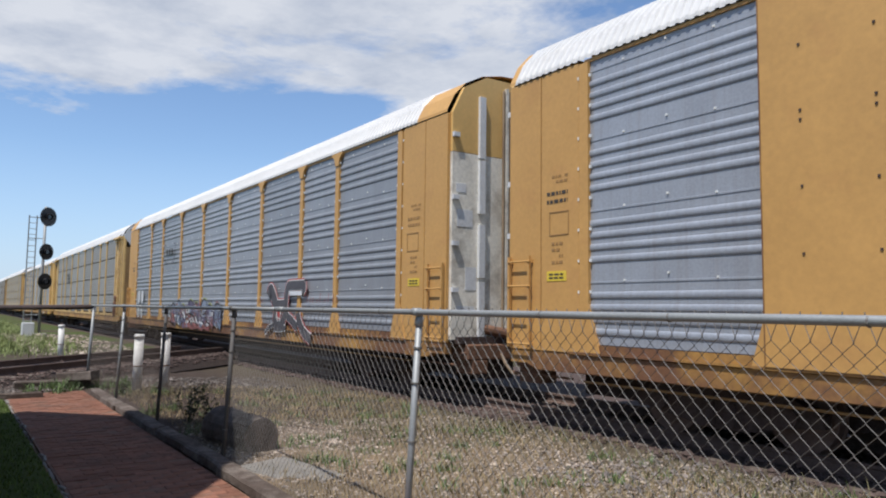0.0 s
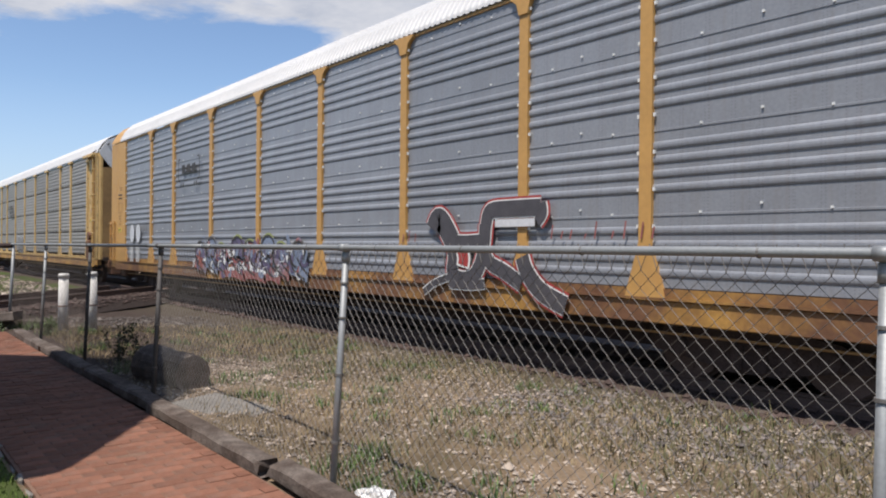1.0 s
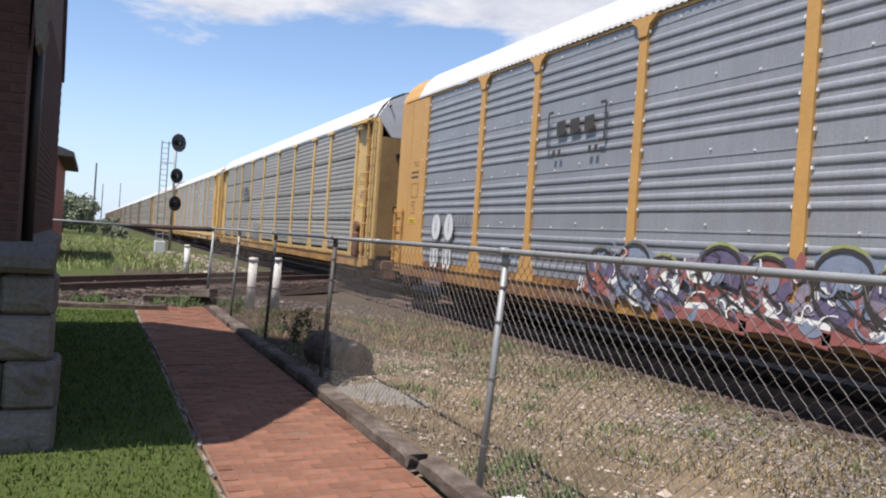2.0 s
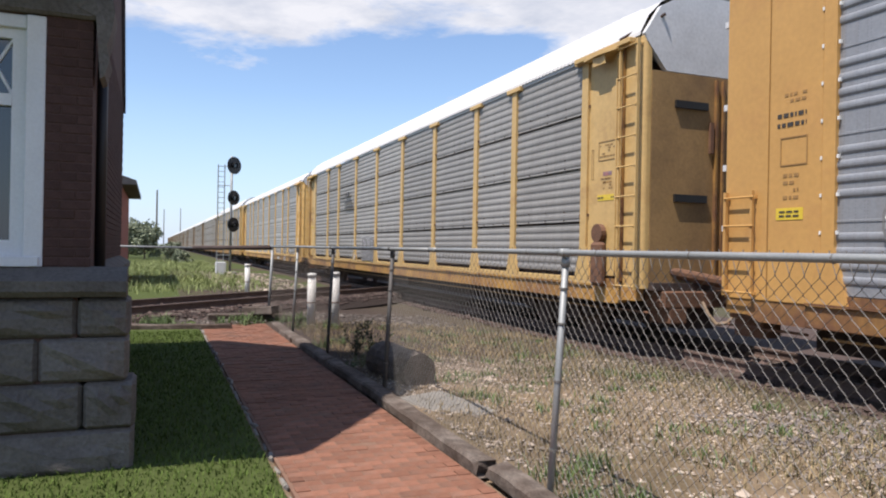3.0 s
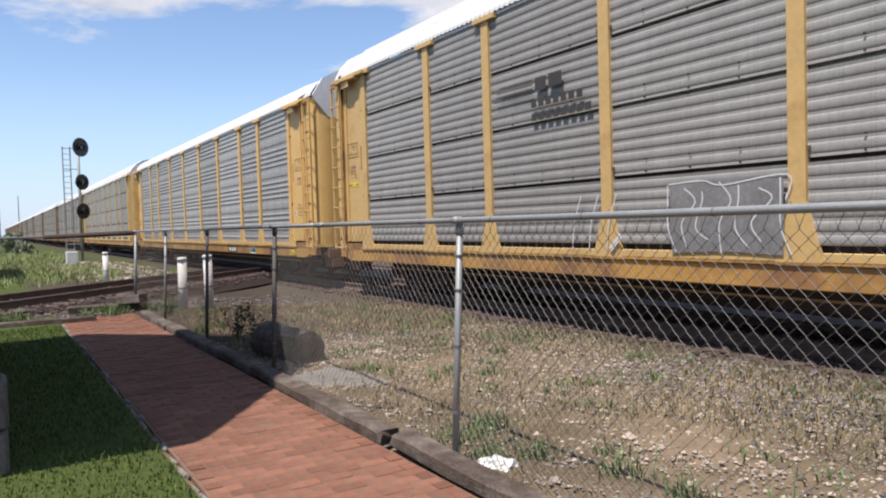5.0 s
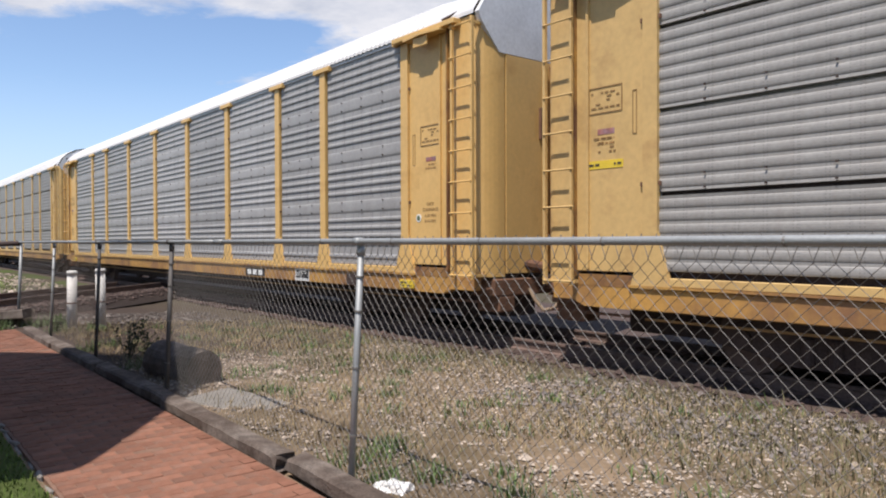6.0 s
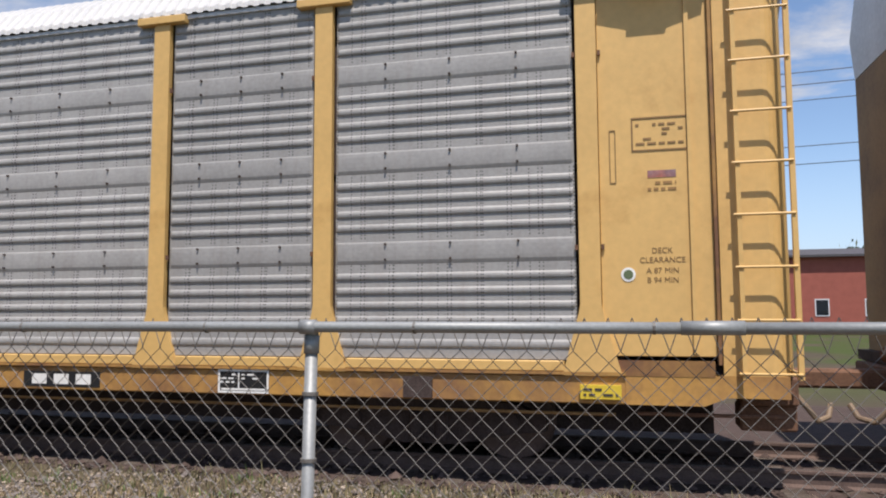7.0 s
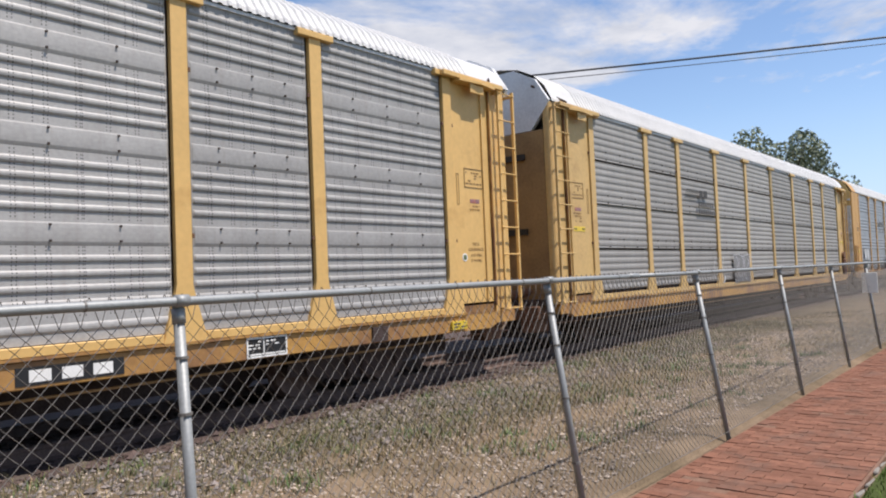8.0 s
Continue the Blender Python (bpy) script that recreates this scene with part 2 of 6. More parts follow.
WALLJOINT = mat("dark mortar", (0.082, 0.046, 0.038), 0.95, vary=0.15, bump=0.2)
STONE = mat("rough limestone", (0.160, 0.146, 0.134), 0.9, vary=0.2, scale=4, fine=35, bump=0.7, stain=(0.10, 0.088, 0.078), stain_scale=2, stain_at=0.58, each=0.2, spec=0.1)
WHITEWOOD = mat("white window paint", (0.648, 0.657, 0.675), 0.45, vary=0.05, scale=5, fine=50, bump=0.05)
BOLLARD = mat("chalky white pipe paint", (0.637, 0.620, 0.578), 0.6, vary=0.1, scale=6, fine=40, bump=0.08, stain=(0.45, 0.38, 0.3), stain_scale=5, stain_at=0.66)
CONCRETE = mat("pale concrete", (0.200, 0.185, 0.160), 0.9, vary=0.15, scale=5, fine=60, bump=0.25)
SHINGLE = mat("dark slate roof", (0.07, 0.065, 0.07), 0.8, vary=0.2, scale=6, fine=30, bump=0.3)
REDWALL = mat("red painted wall", (0.30, 0.085, 0.06), 0.8, vary=0.12, scale=2, fine=30, bump=0.1)
STICKER = mat("yellow sticker", (0.66, 0.48, 0.045), 0.4, vary=0.03, bump=0.0)
WHITEPAINT = mat("white stencil paint", (0.75, 0.75, 0.72), 0.5, vary=0.08, bump=0.0)
INK = mat("black stencil paint", (0.045, 0.04, 0.035), 0.6, vary=0.15, bump=0.0)
FADEINK = mat("faded dark stencil", (0.23, 0.135, 0.05), 0.6, vary=0.2, bump=0.0)
TAN = mat("faded brown stencil", (0.30, 0.17, 0.06), 0.6, vary=0.15, bump=0.0)
SPRAY_RED = mat("red spray paint", (0.36, 0.05, 0.045), 0.5, vary=0.1, bump=0.0)
SPRAY_BLUE = mat("pale blue spray paint", (0.21, 0.25, 0.33), 0.5, vary=0.15, bump=0.0)
SPRAY_VIOLET = mat("violet spray paint", (0.125, 0.105, 0.175), 0.5, vary=0.25, bump=0.0)
SPRAY_LIME = mat("yellow-green spray paint", (0.30, 0.33, 0.13), 0.5, vary=0.15, bump=0.0)
SPRAY_ROSE = mat("faded red spray paint", (0.29, 0.105, 0.095), 0.5, vary=0.2, bump=0.0)
SPRAY_GREY = mat("smoky spray paint", (0.185, 0.18, 0.178), 0.6, vary=0.2, scale=3, fine=20, bump=0.0)
SPRAY_MAUVE = mat("mauve spray paint", (0.22, 0.2, 0.25), 0.6, vary=0.3, scale=4, fine=20, bump=0.0, stain=(0.36, 0.12, 0.085), stain_scale=1.6, stain_at=0.5)
SPRAY_BLACK = mat("charcoal spray paint", (0.075, 0.070, 0.076), 0.5, vary=0.2, bump=0.0)
LEAF = mat("tree leaves", (0.085, 0.115, 0.055), 0.6, vary=0.2, scale=2, fine=9, bump=0.0, island=0.35)
BARK = mat("bark", (0.10, 0.075, 0.055), 0.9, vary=0.25, scale=6, fine=40, bump=0.4)
LAWN = mat("lawn blades", (0.078, 0.115, 0.028), 0.7, vary=0.15, scale=3, fine=15, bump=0.0, island=0.4, spec=0.05)
WEED = mat("weed leaves", (0.085, 0.135, 0.035), 0.6, vary=0.15, scale=3, fine=15, bump=0.0, island=0.35)
FIELD = mat("field grass", (0.190, 0.225, 0.075), 0.7, vary=0.15, scale=1, fine=9, bump=0.0, island=0.35)
STRAW = mat("dry grass blades", (0.3, 0.225, 0.12), 0.8, vary=0.15, scale=2, fine=12, bump=0.0, island=0.35, stain=(0.15, 0.125, 0.065), stain_scale=0.9, stain_at=0.5)
PEBBLE = mat("pale gravel", (0.285, 0.235, 0.186), 0.9, vary=0.15, scale=8, fine=60, bump=0.2, island=0.6)
BALLAST = mat("brown ballast", (0.088, 0.064, 0.056), 0.95, vary=0.2, scale=8, fine=60, bump=0.3, island=0.4, spec=0.12)
PALE = mat("pale plastic bag", (0.78, 0.77, 0.74), 0.5, vary=0.08, scale=12, fine=60, bump=0.2)


def glass():
    m = mat("window glass", (0.02, 0.025, 0.03), 0.03, vary=0.02, bump=0.0, spec=1.0)
    return m


GLASS = glass()


def ground_material():
    """Bare tan dirt and gravel by the fence, dry grass in patches, green grass farther out."""
    m = mat("dirt and dry grass", (0.205, 0.150, 0.098), 0.95, vary=0.22, scale=3, fine=45, bump=0.5, spec=0.1, stain=(0.118, 0.090, 0.055), stain_scale=0.55, stain_at=0.5)
    nt = m.node_tree
    N, L = nt.nodes.new, nt.links.new
    b = nt.nodes["Principled BSDF"]
    old = b.inputs["Base Color"].links[0].from_socket
    co = N("ShaderNodeTexCoord"); sp = N("ShaderNodeSeparateXYZ")
    L(co.outputs["Object"], sp.inputs[0])
    n = N("ShaderNodeTexNoise"); n.inputs["Scale"].default_value = 0.25; n.inputs["Detail"].default_value = 8
    L(co.outputs["Object"], n.inputs["Vector"])
    # dark cinders in the dirt towards the crossing, fading out in patches
    ash = N("ShaderNodeMapRange")
    ash.inputs["From Min"].default_value, ash.inputs["From Max"].default_value = -6.5, -12.0
    L(sp.outputs["X"], ash.inputs["Value"])
    spot = N("ShaderNodeTexNoise"); spot.inputs["Scale"].default_value = 0.8; spot.inputs["Detail"].default_value = 6
    L(co.outputs["Object"], spot.inputs["Vector"])
    both = N("ShaderNodeMath"); both.operation = "ADD"
    L(ash.outputs[0], both.inputs[0]); L(spot.outputs["Fac"], both.inputs[1])
    edge = N("ShaderNodeMapRange")
    edge.inputs["From Min"].default_value, edge.inputs["From Max"].default_value = 0.75, 1.2
    L(both.outputs[0], edge.inputs["Value"])
    cinders = N("ShaderNodeMix"); cinders.data_type = "RGBA"
    L(edge.outputs[0], cinders.inputs["Factor"]); L(old, cinders.inputs["A"])
    cinders.inputs["B"].default_value = (0.064, 0.048, 0.039, 1)
    old = cinders.outputs["Result"]
    # darker soil towards the ballast, in patches
    near = N("ShaderNodeMapRange")
    near.inputs["From Min"].default_value, near.inputs["From Max"].default_value = 4.6, 7.4
    L(sp.outputs["Y"], near.inputs["Value"])
    near_spot = N("ShaderNodeMath"); near_spot.operation = "ADD"
    L(near.outputs[0], near_spot.inputs[0]); L(spot.outputs["Fac"], near_spot.inputs[1])
    rim = N("ShaderNodeMapRange")
    rim.inputs["From Min"].default_value, rim.inputs["From Max"].default_value = 0.7, 1.5
    L(near_spot.outputs[0], rim.inputs["Value"])
    soil = N("ShaderNodeMix"); soil.data_type = "RGBA"
    L(rim.outputs[0], soil.inputs["Factor"]); L(old, soil.inputs["A"])
    soil.inputs["B"].default_value = (0.080, 0.066, 0.046, 1)
    old = soil.outputs["Result"]
    # green farther out along the line, and on the lawn
    far = N("ShaderNodeMapRange")
    far.inputs["From Min"].default_value, far.inputs["From Max"].default_value = -22, -34
    L(sp.outputs["X"], far.inputs["Value"])
    lawn = N("ShaderNodeMath"); lawn.operation = "LESS_THAN"; lawn.inputs[1].default_value = 0.9
    L(sp.outputs["Y"], lawn.inputs[0])
    wide = N("ShaderNodeMapRange")
    wide.inputs["From Min"].default_value, wide.inputs["From Max"].default_value = 14, 20
    L(sp.outputs["Y"], wide.inputs["Value"])
    a1 = N("ShaderNodeMath"); a1.operation = "MAXIMUM"
    L(far.outputs[0], a1.inputs[0]); L(wide.outputs[0], a1.inputs[1])
    r = N("ShaderNodeMapRange")
    r.inputs["From Min"].default_value, r.inputs["From Max"].default_value = 0.38, 0.52
    L(n.outputs["Fac"], r.inputs["Value"])
    a2 = N("ShaderNodeMath"); a2.operation = "MULTIPLY"
    L(a1.outputs[0], a2.inputs[0]); L(r.outputs[0], a2.inputs[1])
    a3 = N("ShaderNodeMath"); a3.operation = "MAXIMUM"
    L(a2.outputs[0], a3.inputs[0]); L(lawn.outputs[0], a3.inputs[1])
    mx = N("ShaderNodeMix"); mx.data_type = "RGBA"
    L(a3.outputs[0], mx.inputs["Factor"]); L(old, mx.inputs["A"])
    mx.inputs["B"].default_value = (0.060, 0.078, 0.024, 1)
    L(mx.outputs["Result"], b.inputs["Base Color"])
    return m


GROUND = ground_material()


# ---- mesh helpers ----
def mesh_ob(name, bm, material, parent=None, label="", smooth=False):
    me = bpy.data.meshes.new(name)
    bm.to_mesh(me)
    bm.free()
    for m in (material if isinstance(material, (list, tuple)) else [material]):
        me.materials.append(m)
    if smooth:
        me.shade_smooth()
    ob = new(name, me)
    if parent:
        ob.parent = parent
    if label:
        tagged(ob, label)
    return ob


def part(name, bm, material, parent, label="", smooth=False):
    return mesh_ob(name, bm, material, parent, label, smooth)


def again(ob, m, parent=None):
    """Another piece on the same mesh."""
    o = bpy.data.objects.new(ob.name.split(".")[0], ob.data)
    scene.collection.objects.link(o)
    o.parent = parent or ob.parent
    o.matrix_basis = m
    if "label" in ob:
        o["label"] = ob["label"]
    return o


def pydata(name, verts, faces, material, parent=None, smooth=False):
    me = bpy.data.meshes.new(name)
    me.from_pydata(verts, [], faces)
    for m in (material if isinstance(material, (list, tuple)) else [material]):
        me.materials.append(m)
    if smooth:
        me.shade_smooth()
    ob = new(name, me)
    if parent:
        ob.parent = parent
    return ob


def thing(name, label, category, at=(0, 0, 0), group="", kind="", rz=0):
    e = new(name)
    e.matrix_world = pose(*at, 0, 0, rz)
    return tagged(e, label, category, group, kind)


def add_box(bm, x0, x1, y0, y1, z0, z1, bevel=0.0, m=None):
    r = bmesh.ops.create_cube(bm, size=1)
    vs = r["verts"]
    bmesh.ops.scale(bm, vec=(x1 - x0, y1 - y0, z1 - z0), verts=vs)
    bmesh.ops.translate(bm, vec=((x0 + x1) / 2, (y0 + y1) / 2, (z0 + z1) / 2), verts=vs)
    if m is not None:
        bmesh.ops.transform(bm, matrix=m, verts=vs)
    if bevel:
        es = list({e for v in vs for e in v.link_edges})
        bmesh.ops.bevel(bm, geom=es, offset=bevel, segments=1, affect="EDGES", profile=0.5)
    return bm


def box(*a, **k):
    return add_box(bmesh.new(), *a, **k)


def add_tube(bm, a, b, r, n=8, r2=None, caps=True):
    a, b = Vector(a), Vector(b)
    q = (b - a).to_track_quat("Z", "Y").to_matrix().to_4x4()
    m = Matrix.Translation((a + b) / 2) @ q
    bmesh.ops.create_cone(bm, cap_ends=caps, segments=n, radius1=r, radius2=r if r2 is None else r2, depth=(b - a).length, matrix=m)
    return bm


def tube(*a, **k):
    return add_tube(bmesh.new(), *a, **k)


def add_prism(bm, pts, axis, lo, hi):
    """A polygon (pairs) pushed from lo to hi along x, y or z."""
    def put(p, d):
        return {"x": (d, p[0], p[1]), "y": (p[0], d, p[1]), "z": (p[0], p[1], d)}[axis]
    a = [bm.verts.new(put(p, lo)) for p in pts]
    b = [bm.verts.new(put(p, hi)) for p in pts]
    n = len(pts)
    bm.faces.new(a)
    bm.faces.new(b[::-1])
    for i in range(n):
        bm.faces.new((a[i], b[i], b[(i + 1) % n], a[(i + 1) % n]))
    bmesh.ops.recalc_face_normals(bm, faces=bm.faces[:])
    return bm


def prism(*a):
    return add_prism(bmesh.new(), *a)


def ribbon(bm, pts, width, y, lift=0.0):
    """A painted stroke on a plane of constant y through (x, z) points."""
    n = len(pts)
    left, right = [], []
    for i, p in enumerate(pts):
        q0, q1 = Vector(pts[max(i - 1, 0)]), Vector(pts[min(i + 1, n - 1)])
        d = (q1 - q0).normalized()
        s = Vector((-d.y, d.x)) * width / 2
        left.append(bm.verts.new((p[0] + s.x, y - lift, p[1] + s.y)))
        right.append(bm.verts.new((p[0] - s.x, y - lift, p[1] - s.y)))
    for i in range(n - 1):
        bm.faces.new((left[i], left[i + 1], right[i + 1], right[i]))
    return bm


def arc(cx, cz, rx, rz, a0, a1, n=12):
    return [(cx + rx * math.cos(radians(a0 + (a1 - a0) * i / n)), cz + rz * math.sin(radians(a0 + (a1 - a0) * i / n))) for i in range(n + 1)]


# ---- ground ----
def ground_z(x, y):
    f = min(max((y - 3.0) / 4.0, 0), 1)
    z = -0.17 * f * f * (3 - 2 * f)
    if x < -16:
        z -= 0.12 * min((-16 - x) / 4, 1) * (1 - f)
    if -15 < x < 60 and 0.9 < y < 2.45:
        z = -0.07
    return z


def build_ground():
    xs = sorted(set(np.round(np.concatenate([np.linspace(-40, 45, 171), [-1500, -700, -350, -180, -100, -70, -50, 60, 80, 120, 250, 700, 1500]]), 3)))
    ys = sorted(set(np.round(np.concatenate([np.linspace(-8, 20, 113), [0.899, 2.451, -1500, -600, -200, -80, -40, -20, -12, 26, 36, 60, 120, 300, 800, 1500]]), 3)))
    rng = np.random.default_rng(3)
    vs, fs = [], []
    for y in ys:
        for x in xs:
            rough = 0.018 * rng.standard_normal() if -40 < x < 45 and 2.7 < y < 7.4 else 0
            vs.append((x, y, ground_z(x, y) + rough * 0.7))
    nx = len(xs)
    for j in range(len(ys) - 1):
        for i in range(nx - 1):
            fs.append((j * nx + i, j * nx + i + 1, (j + 1) * nx + i + 1, (j + 1) * nx + i))
    g = pydata("ground", vs, fs, GROUND, smooth=True)
    tagged(g, "tan dirt and gravel ground with dry grass", "ground", kind="structure")


build_ground()


# ---- tracks ----
RAIL_PROFILE = [(-0.07, 0), (0.07, 0), (0.07, 0.012), (0.012, 0.035), (0.012, 0.125), (0.037, 0.137), (0.037, 0.165), (0.028, 0.172), (-0.028, 0.172), (-0.037, 0.165), (-0.037, 0.137), (-0.012, 0.125), (-0.012, 0.035), (-0.07, 0.012)]


def build_track(name, label, at, rz, lo, hi, tie_lo, tie_hi, zrail):
    t = thing(name, label, "railway track", at, kind="structure", rz=rz)
    for s in (-1, 1):
        rail = part("rail", prism([(s * 0.755 + p[0], zrail - 0.172 + p[1]) for p in RAIL_PROFILE], "x", lo, hi), RAILSTEEL, t)
        part("rail_head", box(lo, hi, s * 0.755 - 0.026, s * 0.755 + 0.026, zrail - 0.002, zrail + 0.003), RAILTOP, rail, "shiny worn rail head")
    first = None
    x = tie_lo
    while x < tie_hi:
        if first is None:
            first = part("tie", box(-0.115, 0.115, -1.3, 1.3, zrail - 0.34, zrail - 0.165, bevel=0.015), TIE, t)
            first.matrix_basis = pose(x, 0, 0)
        else:
            again(first, pose(x, random.uniform(-0.05, 0.05), random.uniform(-0.01, 0.006), 0, 0, random.uniform(-1, 1)))
        x += 0.55
    return t


build_track("main_track", "rusty steel rails on dark wooden ties in brown ballast", (0, TRACK_Y, 0), 0, -900, 600, -34, 34, 0.03)
bed = thing("ballast_bed", "dark cinder ballast bed under the main line", "ballast", kind="structure")
part("bed", prism([(7.25, -0.22), (7.45, -0.150), (14.5, -0.150), (15.5, -0.22)], "x", -900, 600), BALLAST, bed)
CROSS_DIR = math.degrees(math.atan2(0.73, -0.69))
crossing = build_track("crossing_track", "rusty rails of a second line crossing the first", (-16.75, -0.78, 0), CROSS_DIR, -12, 10.7, -12, 10.7, 0.27)
part("crossing_bed", prism([(-2.0, -0.12), (-1.4, 0.085), (1.4, 0.085), (2.2, -0.2)], "x", -12, 9.6), CINDER, crossing, "dark cinder bed of the crossing line")


def stones(name, label, n, area, size, material, seed, zfun=ground_z, sink=0.3):
    """Loose stones strewn over a rectangle, one mesh."""
    rng = np.random.default_rng(seed)
    base = np.array([(1, 0, 0), (-1, 0, 0), (0, 1, 0), (0, -1, 0), (0, 0, 1), (0, 0, -1)], float)
    tri = np.array([(0, 2, 4), (2, 1, 4), (1, 3, 4), (3, 0, 4), (2, 0, 5), (1, 2, 5), (3, 1, 5), (0, 3, 5)])
    vs, fs = [], []
    for i in range(n):
        x, y = rng.uniform(area[0], area[1]), rng.uniform(area[2], area[3])
        s = size * rng.lognormal(0, 0.4)
        p = base * s * rng.uniform(0.6, 1.2, (6, 1)) * np.array([1, 1, 0.65])
        a = rng.uniform(0, 6.28)
        c, d = math.cos(a), math.sin(a)
        p = np.stack([p[:, 0] * c - p[:, 1] * d, p[:, 0] * d + p[:, 1] * c, p[:, 2]], 1)
        vs.append(p + np.array([x, y, zfun(x, y) + s * (0.65 - sink)]))
        fs.append(tri + 6 * i)
    ob = pydata(name, np.concatenate(vs).tolist(), np.concatenate(fs).tolist(), material)
    return tagged(ob, label, "gravel", kind="stuff")


stones("ballast", "dark brown crushed stone ballast under the rails", 14000, (-30, 24, 7.2, 10.4), 0.032, BALLAST, 5, lambda x, y: -0.155)
stones("gravel", "pale grey and tan gravel strewn on the dirt", 68000, (-10, 22, 2.55, 7.3), 0.013, PEBBLE, 6)
DULLSTONE = mat("sooty grey stone", (0.125, 0.108, 0.095), 0.9, vary=0.15, scale=8, fine=60, bump=0.2, island=0.5, spec=0.1)
GREYSTONE = mat("grey crushed stone", (0.165, 0.142, 0.130), 0.9, vary=0.15, scale=8, fine=60, bump=0.2, island=0.5)
stones("trackside_stones", "grey crushed stone spilled beside the ballast", 8000, (-6, 18, 5.2, 7.4), 0.023, GREYSTONE, 24)
stones("gravel_pad", "pale gravel pad beside the signal", 1500, (-46, -27, 2.6, 6.4), 0.045, PEBBLE, 9)
CROSS = Matrix.Translation((-16.75, -0.78, 0)) @ Matrix.Rotation(radians(CROSS_DIR), 4, "Z")
soot = stones("crossing_ballast", "sooty dark stones between the crossing rails", 9000, (-11.5, 10.4, -1.75, 1.75), 0.035, BALLAST, 10, lambda x, y: 0.085 - max(abs(y) - 1.4, 0) * 0.33)
soot.matrix_basis = CROSS
stones("crossing_gravel", "grey gravel beside the crossing rails", 3500, (-17.5, -14.6, -2.5, 6.5), 0.025, DULLSTONE, 8)


def blades(name, label, n, area, height, width, material, seed, keep=None, zfun=ground_z, clump=0):
    """Grass as many thin bent blades in one mesh."""
    rng = np.random.default_rng(seed)
    vs, fs = [], []
    k = 0
    if clump:
        cx, cy = rng.uniform(area[0], area[1], clump), rng.uniform(area[2], area[3], clump)
    for i in range(n):
        if clump:
            j = rng.integers(clump)
            x, y = cx[j] + rng.normal(0, 0.09), cy[j] + rng.normal(0, 0.09)
        else:
            x, y = rng.uniform(area[0], area[1]), rng.uniform(area[2], area[3])
        if keep and not keep(x, y, rng):
            continue
        h = height * rng.lognormal(0, 0.35)
        a, lean = rng.uniform(0, 6.28), rng.uniform(0.2, 1.0)
        c, s = math.cos(a), math.sin(a)
        w = width * rng.uniform(0.7, 1.3)
        z = zfun(x, y) - 0.005
        ox, oy = lean * h * -s, lean * h * c
        vs += [(x - c * w, y - s * w, z), (x + c * w, y + s * w, z), (x + c * w * 0.7 + ox * 0.35, y + s * w * 0.7 + oy * 0.35, z + h * 0.6), (x - c * w * 0.7 + ox * 0.35, y - s * w * 0.7 + oy * 0.35, z + h * 0.6), (x + ox, y + oy, z + h * 0.95)]
        fs += [(k, k + 1, k + 2, k + 3), (k + 3, k + 2, k + 4)]
        k += 5
    ob = pydata(name, vs, fs, material)
    return tagged(ob, label, "grass", kind="stuff")


def patchy(scale, cut, seed):
    def f(x, y, rng):
        return noise.noise(Vector((x * scale + seed, y * scale, 0.3))) + rng.uniform(-0.35, 0.35) > cut
    return f


blades("dry_grass", "short dry straw-coloured grass on the dirt", 100000, (-15, 26, 2.6, 7.4), 0.06, 0.0045, STRAW, 11, patchy(0.5, -0.08, 7))
blades("trackside_weeds", "low green weeds in the dry grass", 9000, (-14, 16, 2.9, 7.2), 0.07, 0.006, WEED, 12, clump=240)
OLIVE = mat("olive half-dry grass", (0.115, 0.105, 0.048), 0.8, vary=0.15, scale=2, fine=12, bump=0.0, island=0.4)
blades("rough_grass", "rough olive half-dry grass near the track", 46000, (-9, 28, 4.4, 7.4), 0.085, 0.005, OLIVE, 31, patchy(0.35, 0.02, 5))
blades("fence_weeds", "green weeds along the foot of the fence", 1300, (-15, -2, 2.5, 3.3), 0.10, 0.005, WEED, 13, clump=16)
blades("end_weeds", "green weeds along the timber at the end of the lawn", 2200, (-15.6, -14.7, -1.6, 3.2), 0.13, 0.007, WEED, 18, clump=30)
blades("lawn", "mown green lawn beside the brick path", 60000, (-13.9, -1.5, -2.5, 0.93), 0.032, 0.005, LAWN, 14)
blades("lawn_edge", "green lawn along the farther path", 16000, (4, 12, -0.8, 0.95), 0.035, 0.005, LAWN, 15)
blades("field_grass", "taller green grass beyond the crossing", 34000, (-75, -26, -8, 4.5), 0.18, 0.014, FIELD, 16, patchy(0.08, -0.1, 3))


